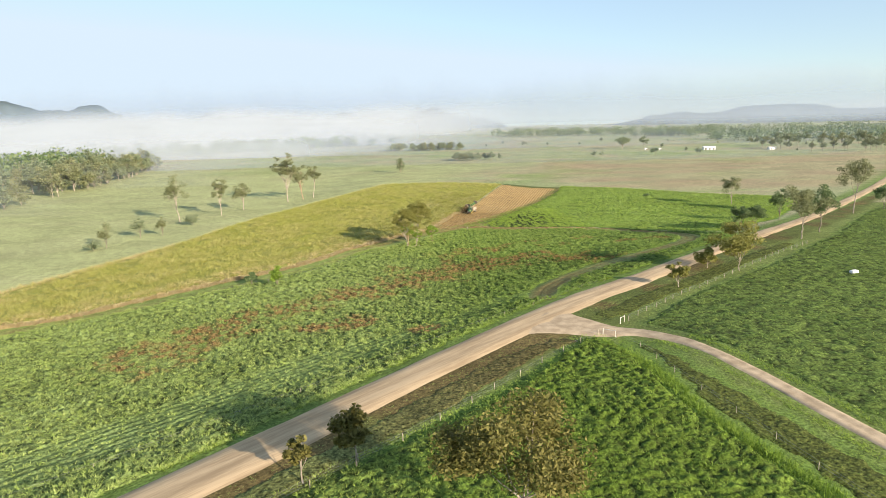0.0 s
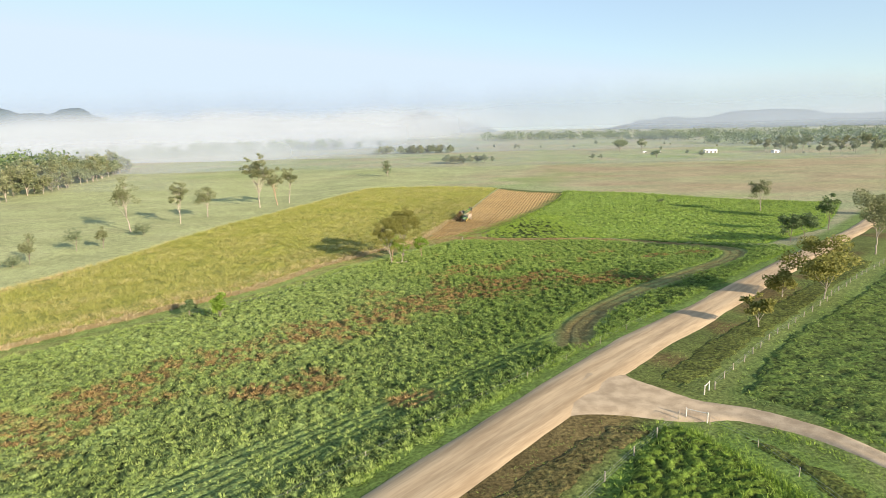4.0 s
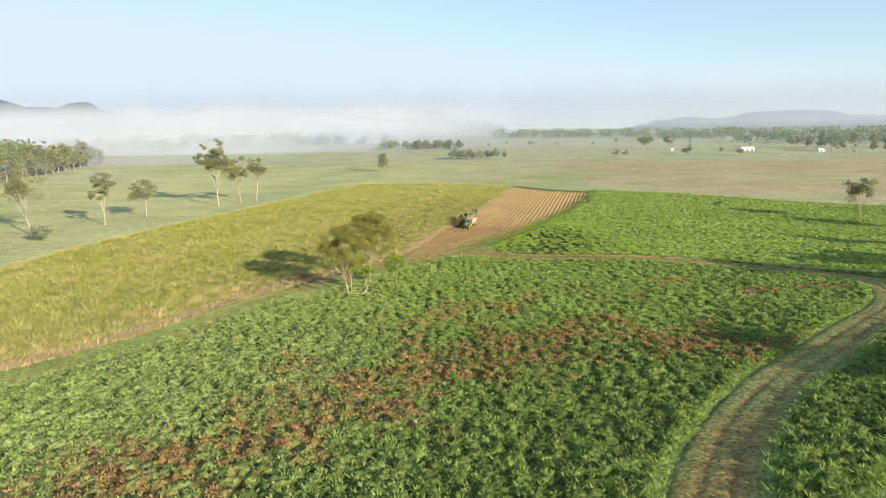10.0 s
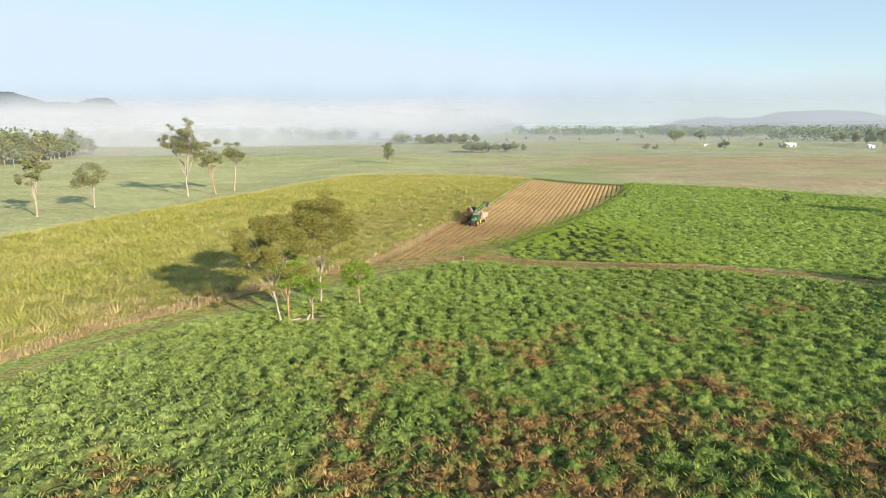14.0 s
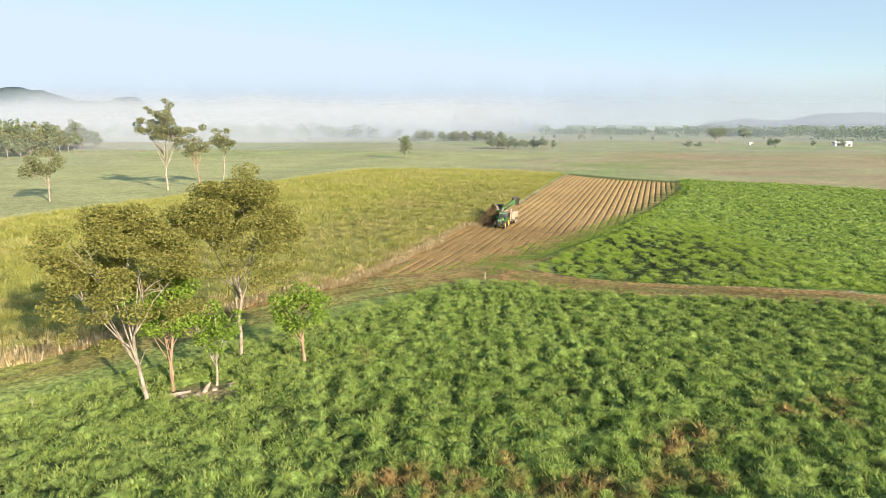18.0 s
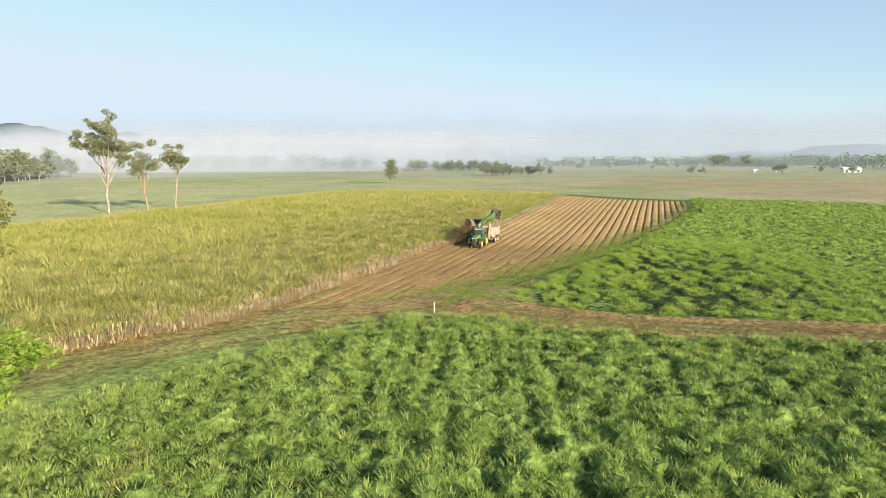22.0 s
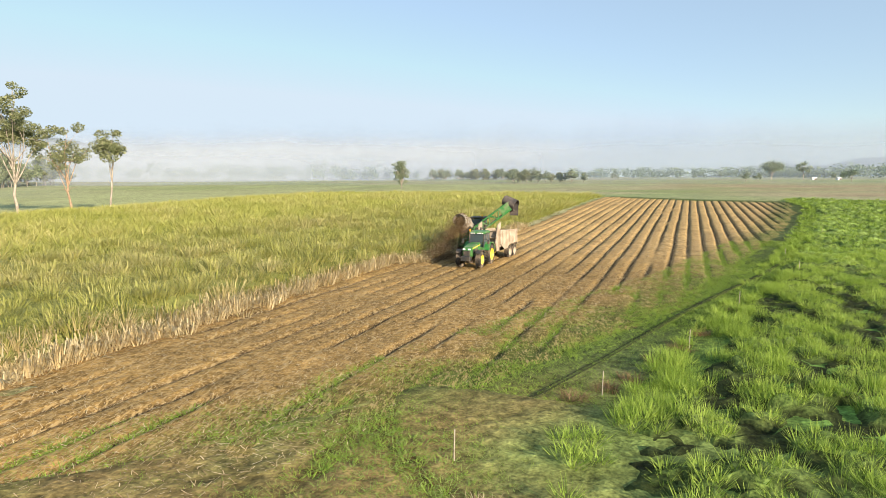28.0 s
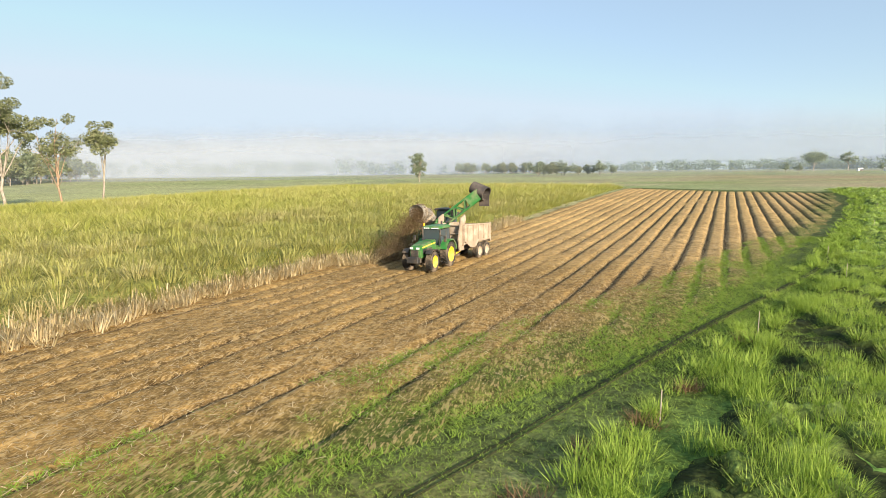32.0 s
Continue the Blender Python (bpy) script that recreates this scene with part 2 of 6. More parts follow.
M_BARK_DARK = noisy("grey_bark", (0.16, 0.13, 0.10), (0.30, 0.25, 0.2), 1.5, 0.9, bump=0.6, fine=12, stretch=((2, 2, 0.5), 0))
# forest green shifted to blue: distance haze put into the colour
M_HILL = noisy("far_forest_slopes", (0.055, 0.085, 0.085), (0.095, 0.125, 0.12), 0.004, 1.0, fine=0.03, spec=0.0)
M_POSTW = noisy("weathered_wood", (0.26, 0.22, 0.17), (0.44, 0.38, 0.31), 4, 0.9, bump=0.4, fine=40)
M_WHITE = noisy("white_paint", (0.72, 0.70, 0.66), (0.82, 0.80, 0.77), 3, 0.6, fine=30)
M_YELLOW = material("yellow_plastic", (0.5, 0.38, 0.09), 0.6)
M_DEAD = foliage("dead_brown_grass", [(0.12, 0.07, 0.035), (0.22, 0.14, 0.07), (0.34, 0.23, 0.12)], 0.2)
M_WIRE = material("fence_wire", (0.3, 0.3, 0.3), 0.5, 0.8)
M_PALEWOOD = noisy("pale_split_timber", (0.50, 0.46, 0.40), (0.68, 0.63, 0.56), 5, 0.85, bump=0.4, fine=40)


# ---- mesh helpers ----
def mesh_arrays(name, verts, faces, mats, attrs=None, smooth=False):
    """verts: n x 3; faces: m x k of one size."""
    verts, faces = np.asarray(verts, np.float32), np.asarray(faces, np.int32)
    me = bpy.data.meshes.new(name)
    me.vertices.add(len(verts))
    me.vertices.foreach_set("co", verts.ravel())
    k = faces.shape[1]
    me.loops.add(faces.size)
    me.loops.foreach_set("vertex_index", faces.ravel())
    me.polygons.add(len(faces))
    me.polygons.foreach_set("loop_start", np.arange(0, faces.size, k, dtype=np.int32))
    me.polygons.foreach_set("loop_total", np.full(len(faces), k, np.int32))
    if smooth:
        me.polygons.foreach_set("use_smooth", np.ones(len(faces), bool))
    for m in mats if isinstance(mats, (list, tuple)) else [mats]:
        me.materials.append(m)
    for key, values in (attrs or {}).items():
        values = np.asarray(values, np.float32)
        if values.ndim == 2:
            a = me.attributes.new(key, 'FLOAT_COLOR', 'POINT')
            a.data.foreach_set("color", np.c_[values, np.ones(len(values), np.float32)].ravel())
        else:
            a = me.attributes.new(key, 'FLOAT', 'POINT')
            a.data.foreach_set("value", values)
    me.update(calc_edges=True)
    return me


def part(name, bm, mat, parent=None, label=""):
    """Links a bmesh or a mesh as one object under parent."""
    if isinstance(bm, bmesh.types.BMesh):
        me = bpy.data.meshes.new(name)
        bm.to_mesh(me)
        bm.free()
        me.materials.append(mat)
    else:
        me = bm
    ob = new(name, me)
    ob.parent = parent
    if label:
        ob["label"] = label
    return ob


def thing(name, label, category, m=None, group="", kind=""):
    ob = new(name)
    if m is not None:
        ob.matrix_world = m
    return tagged(ob, label, category, group, kind)


def box(bm, c, s, bevel=0.02, rot=None, taper=None):
    """A bevelled box of size s about c; taper: x and y scale of its top."""
    r = bmesh.ops.create_cube(bm, size=1.0)
    vs = r["verts"]
    for v in vs:
        v.co = Vector((v.co.x * s[0], v.co.y * s[1], v.co.z * s[2]))
        if taper and v.co.z > 0:
            v.co.x *= taper[0]
            v.co.y *= taper[1]
    if bevel:
        es = list({e for v in vs for e in v.link_edges})
        r2 = bmesh.ops.bevel(bm, geom=es, offset=bevel, segments=1, affect='EDGES')
        vs = list({v for f in r2["faces"] for v in f.verts} | {v for v in vs if v.is_valid})
    mt = Matrix.Translation(c)
    if rot:
        mt = mt @ Euler([radians(a) for a in rot]).to_matrix().to_4x4()
    bmesh.ops.transform(bm, matrix=mt, verts=vs)
    return vs


def tube(bm, a, b, r1, r2=None, seg=8):
    a, b = Vector(a), Vector(b)
    r2 = r1 if r2 is None else r2
    d = b - a
    q = d.to_track_quat('Z', 'Y').to_matrix().to_4x4()
    r = bmesh.ops.create_cone(bm, cap_ends=True, segments=seg, radius1=r1, radius2=r2, depth=d.length, matrix=Matrix.Translation((a + b) / 2) @ q)
    return r["verts"]


def prism(bm, profile, x0, x1):
    """A (y, z) outline pushed along x."""
    va = [bm.verts.new((x0, y, z)) for y, z in profile]
    vb = [bm.verts.new((x1, y, z)) for y, z in profile]
    n = len(profile)
    bm.faces.new(va)
    bm.faces.new(vb[::-1])
    for i in range(n):
        bm.faces.new((va[i], vb[i], vb[(i + 1) % n], va[(i + 1) % n]))
    return va + vb


def fixn(bm):
    bmesh.ops.recalc_face_normals(bm, faces=bm.faces[:])
    return bm


# ---- the lie of the land ----
def sstep(a, b, v):
    t = np.clip((np.asarray(v, float) - a) / (b - a), 0, 1)
    return t * t * (3 - 2 * t)


def road_us(x, y):
    """Distance to the left of the gravel road's line, and along it."""
    return (-(x - 20) + (y - 118)) / 1.41421, ((x - 20) + (y - 118)) / 1.41421


def ground_z(x, y):
    x, y = np.asarray(x, float), np.asarray(y, float)
    u, s = road_us(x, y)
    base = -10.8 + 2.6 * sstep(320, 470, y) + 2.0 * sstep(480, 900, y)
    base = base - (2.6 * sstep(320, 470, y) + 0.9) * sstep(-45, -110, x) * (1 - sstep(520, 760, y))
    road = -2.0 + 0.3 * sstep(-40, 0, s) - 1.3 * sstep(0, 70, s) - 5.0 * sstep(90, 300, s)
    road = road + 1.7 * sstep(-8, -34, u) * (1 - sstep(10, 90, s))
    bench = np.interp(s, [-200, -100, -60, -30, 0, 35, 80, 115, 153, 204, 276], [-8, 0, 3.5, 6.5, 10.5, 13, 13, 11, 9, 10, 12])     # the road's downhill shoulder
    v = u - bench
    k = np.where(v < 240, np.log1p(np.exp(np.minimum(60, v / 2.5))) * 2.5, v)
    return road + (base - road) * (1 - np.exp(-k / 42))


def gz(x, y):
    return float(ground_z(x, y))


RNG = np.random.default_rng(7)


def lattice(x, y, cell, seed):
    """Smooth value noise in 0..1."""
    x, y = np.asarray(x, float) / cell, np.asarray(y, float) / cell
    xi, yi = np.floor(x).astype(np.int64), np.floor(y).astype(np.int64)
    fx, fy = x - xi, y - yi
    fx, fy = fx * fx * (3 - 2 * fx), fy * fy * (3 - 2 * fy)

    def h(i, j):
        v = np.sin(i * 127.1 + j * 311.7 + seed * 74.7) * 43758.5453
        return v - np.floor(v)
    return (h(xi, yi) * (1 - fx) + h(xi + 1, yi) * fx) * (1 - fy) + (h(xi, yi + 1) * (1 - fx) + h(xi + 1, yi + 1) * fx) * fy


def fractal(x, y, cell, seed):
    return (lattice(x, y, cell, seed) + 0.5 * lattice(x, y, cell / 2.1, seed + 3) + 0.25 * lattice(x, y, cell / 4.3, seed + 5)) / 1.75


def inside(poly, x, y):
    x, y = np.asarray(x, float), np.asarray(y, float)
    r = np.zeros(x.shape, bool)
    n = len(poly)
    for i in range(n):
        (x1, y1), (x2, y2) = poly[i], poly[(i + 1) % n]
        c = (y1 > y) != (y2 > y)
        with np.errstate(divide='ignore', invalid='ignore'):
            r ^= c & (x < (x2 - x1) * (y - y1) / (y2 - y1 + 1e-12) + x1)
    return r


def dist_line(pts, x, y):
    """Distance to a broken line."""
    x, y = np.asarray(x, float), np.asarray(y, float)
    best = np.full(x.shape, 1e9)
    for (x1, y1), (x2, y2) in zip(pts[:-1], pts[1:]):
        dx, dy = x2 - x1, y2 - y1
        t = np.clip(((x - x1) * dx + (y - y1) * dy) / (dx * dx + dy * dy), 0, 1)
        best = np.minimum(best, np.hypot(x - x1 - t * dx, y - y1 - t * dy))
    return best


def smooth_line(pts, step=2.0):
    """A rounded, evenly stepped line through pts."""
    p = [Vector(q) for q in pts]
    p = [p[0] * 2 - p[1]] + p + [p[-1] * 2 - p[-2]]
    out = []
    for i in range(1, len(p) - 2):
        n = max(2, int((p[i + 1] - p[i]).length / step))
        for k in range(n):
            t = k / n
            out.append(tuple(0.5 * (2 * p[i] + (p[i + 1] - p[i - 1]) * t + (2 * p[i - 1] - 5 * p[i] + 4 * p[i + 1] - p[i + 2]) * t * t
                                    + (3 * p[i] - p[i - 1] - 3 * p[i + 1] + p[i + 2]) * t ** 3)))
    return out + [tuple(p[-2])]


ROAD = smooth_line([(-169.9, -83.9), (-109.4, -21.3), (-50.0, 46.6), (-24.0, 77.1), (-14.4, 88.7), (-3.3, 101.7), (9.0, 114.9), (19.0, 126.1), (32.0, 141.3), (53.1, 162.7), (70.7, 180.4), (84.9, 194.5), (120.0, 230.1), (157.9, 268.6), (206.2, 322.1), (290.1, 412.2), (419.7, 559.7), (600.0, 759.9)])
LANE = smooth_line([(19, 125), (23.2, 122.8), (27.6, 120), (32, 117.2), (37.8, 115.2), (42.8, 109.1), (45.6, 101.2), (48, 93), (50.2, 84), (52.3, 75), (55, 64), (59, 46), (64, 20), (70, -30)])
TRACK = smooth_line([(16, 291.7), (22.1, 286.7), (35.1, 283.7), (54.2, 280.7), (71.2, 273), (83, 261.5), (91.8, 251.6), (95.9, 241.9), (94.1, 232.5), (85.2, 219.6), (71.6, 208.3), (59, 197), (48.3, 188.1), (39.4, 178.3), (33.2, 169.9), (28, 161), (25, 153), (23.5, 146)])
HEADLAND = smooth_line([(-190, 120), (-122, 148), (-92, 170), (-66, 194), (-46, 216), (-36, 238), (-24, 258), (-10, 275), (4, 290), (14, 296)])
ROW_D = Vector((0.257, 0.966))           # the cane rows' way
EDGE0 = Vector((5.0, 329.0))             # a point of the cane's cut edge


def edge_x(y):
    return 5.0 + (np.asarray(y, float) - 329) * 0.266


CANE = [(-128, 152), (-107, 163), (-97, 174), (-86, 186), (-73, 199), (-58, 213), (-48, 228), (-41, 244), (-31, 258), (-20, 274), (-11.5, 284.5), (-6.8, 294), (-1.8, 313), (4.6, 339.5), (8.6, 343.5), (18, 376), (43, 471),
        (-3, 489), (-47, 486), (-83, 402), (-105, 340), (-120, 265), (-133, 222), (-145, 185)]
CUT = [(-13, 282.5), (-11.3, 285.5), (-7, 293), (-2, 313), (4.4, 339.5), (8.4, 343.5), (18, 376), (43, 471), (64, 447), (84, 437), (70, 402), (52, 364), (36, 333), (24, 313), (16, 302), (8, 294), (-3, 287.5)]
FIELD_A = [(-50.5, 46.8), (-22.9, 77.8), (-3.1, 100.2), (16.2, 122.2), (39.8, 150.2), (72.1, 182.2), (96.8, 203.7), (116.9, 221.6), (109.7, 242.9), (94.9, 259.7), (79.2, 275.4), (54.2, 284.7), (30.1, 281.8), (16, 286.7), (7, 285.7), (-3, 273.8), (-11.1, 261.9), (-20.1, 250), (-32.2, 239.9), (-45.3, 214.8), (-64.5, 191.8), (-89.8, 167.2),
           (-119.1, 144), (-191.2, 112.5), (-190, 20), (-130, 0), (-78, 10)]
FIELD_B = [(19, 299.5), (18.5, 292), (26, 287.5), (58, 285), (77, 277), (94, 262), (112, 247), (150, 276), (190, 330), (215, 365), (169, 393), (129, 425), (84, 446), (76, 415), (52, 363), (37, 334), (27.5, 315.5), (22.6, 306)]
PADDOCK = [(38.9, 122.3), (45.8, 109.3), (50, 94), (53, 80), (57.1, 66.1), (62.2, 48.1), (110, 30), (261.5, 120.5), (330, 300), (250, 340), (199.2, 291.2), (141.3, 223.4), (92.6, 175), (65.4, 152), (55.5, 141.9)]
CORNER = [(25.1, 113.5), (29.3, 113.5), (33.1, 106.4), (33.9, 94.7), (34.6, 86.1), (35.6, 78.2), (37.6, 72.2), (40.7, 61.3), (46.4, 40.2), (54, 0), (10, 0), (-40, 30), (-21, 62.5), (9.5, 91.9), (15.8, 100.1)]
HEDGE = [(28.3, 114.1), (32.6, 107), (33.4, 94.7), (34.1, 86.1), (35.1, 78.2), (37.1, 72.2), (40.2, 61.3), (46.4, 38.2), (54, 0)]
STRIP = [(31.4, 113.5), (36.3, 111.3), (39.7, 104.8), (42, 94), (44.5, 85), (47.1, 76.1), (49.6, 67.1), (55.3, 45.2), (60, 20), (50, 20), (46.4, 40.2), (40.7, 61.3), (37.6, 72.2), (35.6, 78.2), (34.6, 86.1), (33.9, 94.7), (33.1, 106.4)]


def land_cover(x, y):
    """Base colour of what grows at each place."""
    u, s = road_us(x, y)
    n = fractal(x, y, 60, 1)
    n2 = fractal(x * 0.35, y, 22, 2)
    c = np.empty(x.shape + (3,))

    def lay(mask, rgb):
        m = np.clip(mask, 0, 1)[..., None]
        c[:] = c * (1 - m) + np.array(rgb) * m
    c[:] = (0.29, 0.31, 0.165)
    lay((n2 - 0.40) * 3.2, (0.33, 0.29, 0.175))
    lay((n - 0.55) * 3.0 * (y > 400), (0.22, 0.28, 0.10))
    red = sstep(60, 140, x) * sstep(400, 450, y) * (1 - sstep(640, 760, y))
    lay(red * (0.35 + 0.9 * (n2 - 0.3)), (0.33, 0.245, 0.155))
    left = sstep(-40, -110, x - (y - 300) * 0.35) * (1 - sstep(520, 800, y))
    lay(left, (0.335, 0.35, 0.165))
    lay(left * (lattice(x, y * 2.0, 30, 4) > 0.62) * 0.2, (0.38, 0.36, 0.20))
    lay((u < 4) * (y < 330) * (x > -60) * (x < 340), (0.15, 0.185, 0.055))
    for poly, rgb in ((FIELD_A, (0.12, 0.18, 0.06)), (FIELD_B, (0.12, 0.21, 0.045)), (PADDOCK, (0.12, 0.165, 0.045)), (CORNER, (0.09, 0.15, 0.03)), (STRIP, (0.14, 0.20, 0.05))):
        lay(inside(poly, x, y) * 1.0, rgb)
    near_road = dist_line(ROAD[::4], x, y)
    lay((1 - sstep(7, 11, near_road)) * 0.9, (0.14, 0.20, 0.05))
    right = u < np.interp(s, [-100, -60, -30, 0, 35, 80, 115], [-1, 2.2, 5, 6, 8, 8.2, 8.2])
    lay(right * (1 - sstep(11, 15, near_road)), (0.105, 0.125, 0.036))
    lay(right * (1 - sstep(9, 14, near_road)) * sstep(0.35, 0.6, fractal(x, y, 9, 8) + 0.15 * (s < 5) - 0.15 * (s > 5)), (0.13, 0.098, 0.04))
    d = dist_line(HEADLAND[::2], x, y)
    lay((1 - sstep(11, 15, d)) * (~inside(CANE, x, y)), (0.15, 0.195, 0.055))
    lay(1 - sstep(5.5, 8, d), (0.195, 0.245, 0.07))
    lay((1 - sstep(0.3, 2.2, np.abs(d - 1.0))) * (0.1 + 0.5 * lattice(x, y, 6, 12)), (0.24, 0.17, 0.07))
    d = dist_line(TRACK[::2], x, y)
    bare = 0.42 + 0.58 * sstep(255, 278, y) + 0.35 * (1 - sstep(165, 185, y))
    lay((1 - sstep(2.4, 4.2, d)) * 0.9, (0.195, 0.205, 0.075))
    lay((1 - sstep(2.0, 4.4, d)) * sstep(0.3, 0.65, fractal(x, y, 7, 19)) * bare, (0.205, 0.155, 0.058))
    lay((1 - sstep(0.1, 0.9, np.abs(d - 1.3))) * (0.5 + 0.5 * lattice(x, y, 6, 16)) * (0.3 + 0.7 * bare), (0.185, 0.135, 0.052))
    lay((1 - sstep(0.2, 1.2, np.abs(d - 3.8))) * (0.2 + lattice(x, y, 3, 15)) * sstep(235, 265, y), (0.30, 0.185, 0.085))
    d = np.hypot((x - 6) * 0.75, y - 290)
    lay((1 - sstep(7, 15, d)) * sstep(0.25, 0.6, fractal(x, y, 4, 17)), (0.215, 0.16, 0.06))
    d = np.abs(dist_line(CANE[5:11], x, y) - 4.0)
    lay(0.6 * (1 - sstep(1.0, 3.6, d)) * sstep(225, 270, y) * (~inside(CANE, x, y)) * (0.45 + 0.6 * lattice(x, y, 4, 18)), (0.25, 0.15, 0.055))
    lay(1 - sstep(1.5, 3.2, np.hypot(x + 12.5, (y - 247.6) * 1.3)), (0.26, 0.19, 0.12))
    lay(1 - sstep(1.5, 3.5, dist_line(CANE[9:16], x, y)), (0.22, 0.14, 0.05))
    d = dist_line(CUT + CUT[:1], x, y)
    lay((1 - sstep(2.0, 6.5, d)) * (x > edge_x(y) + 2) * sstep(300, 310, y) * 0.9, (0.062, 0.085, 0.02))
    lay((1 - sstep(1.0, 5.0, d)) * (1 - sstep(300, 310, y)) * (0.3 + 0.7 * sstep(-8, 5, x)) * (0.35 + 0.8 * fractal(x, y, 3, 20)), (0.25, 0.17, 0.07))
    lay(inside(CUT, x, y) * sstep(5, 8, d), (0.27, 0.18, 0.08))
    return c


def land():
    def axis(lo, a, b, hi, fine, grow=1.10):
        mid = list(np.arange(a, b + fine, fine))
        st, v, up = fine, b, []
        while v < hi:
            st *= grow
            v += st
            up.append(min(v, hi))
        st, v, dn = fine, a, []
        while v > lo:
            st *= grow
            v -= st
            dn.append(max(v, lo))
        return np.array(dn[::-1] + mid + up)
    xs = axis(-4600, -170, 210, 4600, 2.1)
    ys = axis(-2500, 30, 480, 4700, 2.1)
    X, Y = np.meshgrid(xs, ys)
    Z = ground_z(X, Y) + (fractal(X, Y, 14, 21) - 0.5) * 0.25
    near = dist_line(ROAD[::6], X, Y)
    Z -= 0.12 * (1 - sstep(3, 6, near))
    Z -= 0.30 * inside(CUT, X, Y) * sstep(1.0, 3.5, dist_line(CUT + CUT[:1], X, Y))
    n, m = len(xs), len(ys)
    idx = np.arange(n * m).reshape(m, n)
    f = np.stack([idx[:-1, :-1], idx[:-1, 1:], idx[1:, 1:], idx[1:, :-1]], -1).reshape(-1, 4)
    me = mesh_arrays("ground", np.stack([X, Y, Z], -1).reshape(-1, 3), f, M_LAND, {"cover": land_cover(X, Y).reshape(-1, 3)}, True)
    tagged(new("ground", me), "gently rolling green and brown farmland pasture", "ground", kind="structure")


land()


def ribbon(name, line, half, mat, lift, label, category, cross=9, crown=0.12):
    """A road draped over the land, with worn uneven edges and wheel tracks."""
    pts = np.array(line)
    tan = np.gradient(pts, axis=0)
    tan /= np.linalg.norm(tan, axis=1)[:, None]
    nor = np.stack([-tan[:, 1], tan[:, 0]], 1)
    vs, fs = [], []
    for j in range(cross):
        k = 2 * j / (cross - 1) - 1
        wob = (lattice(pts[:, 0], pts[:, 1], 5, 31 + (k > 0)) - 0.5) * 0.7 * (abs(k) == 1) * (0.3 if cross == 5 else 1)
        h = half if np.isscalar(half) else np.array(half)
        q = pts + nor * ((h + wob) * k)[:, None]
        rut = -0.05 * math.cos(k * math.pi * 2.5)
        z = ground_z(q[:, 0], q[:, 1]) + lift + crown * (1 - k * k) + rut * (abs(k) < 0.9) - (abs(k) == 1) * (lift + 0.15)
        vs.append(np.c_[q, z])
    n = len(pts)
    vs = np.concatenate(vs)
    idx = np.arange(n * cross).reshape(cross, n)
    f = np.stack([idx[:-1, :-1], idx[1:, :-1], idx[1:, 1:], idx[:-1, 1:]], -1).reshape(-1, 4)[:, ::-1]
    tagged(new(name, mesh_arrays(name, vs, f, mat, smooth=True)), label, category, kind="structure")


rw = [5.3 - 0.4 * float(sstep(70, 110, p[1])) - 0.9 * float(sstep(120, 200, p[1])) - 0.8 * float(sstep(215, 260, p[1])) for p in ROAD]
ribbon("road", ROAD, rw, M_GRAVEL, 0.10, "wide pale tan unsealed gravel road with wheel tracks", "road")
ribbon("lane", LANE, [float(np.interp(i, [0, 1.5, 3, 4, 5, 6, 8, 11, 14], [11.0, 9.6, 7.6, 6.2, 5.0, 4.1, 3.0, 2.2, 1.9])) for i in range(len(LANE))], M_LANE, 0.13, "narrow gravel farm lane leaving the road", "lane", 9, 0.04)


# rut ribbon with the tall grass edge's shade put into its dark colour
ribbon("rut_shade_strip", smooth_line([(17.5, 302), (19.5, 305.4), (21.7, 308.9), (23.8, 312.5), (26.9, 317.8), (31.4, 325), (42.5, 342), (58, 369), (71, 396)], 1.0), 0.22, noisy("rut_shade_soil", (0.035, 0.04, 0.012), (0.07, 0.07, 0.025), 2.0, 0.95, bump=0.6, fine=14.0), 0.075, "wheel rut at the grass edge, coloured dark for the shade there", "rut", 5, -0.03)


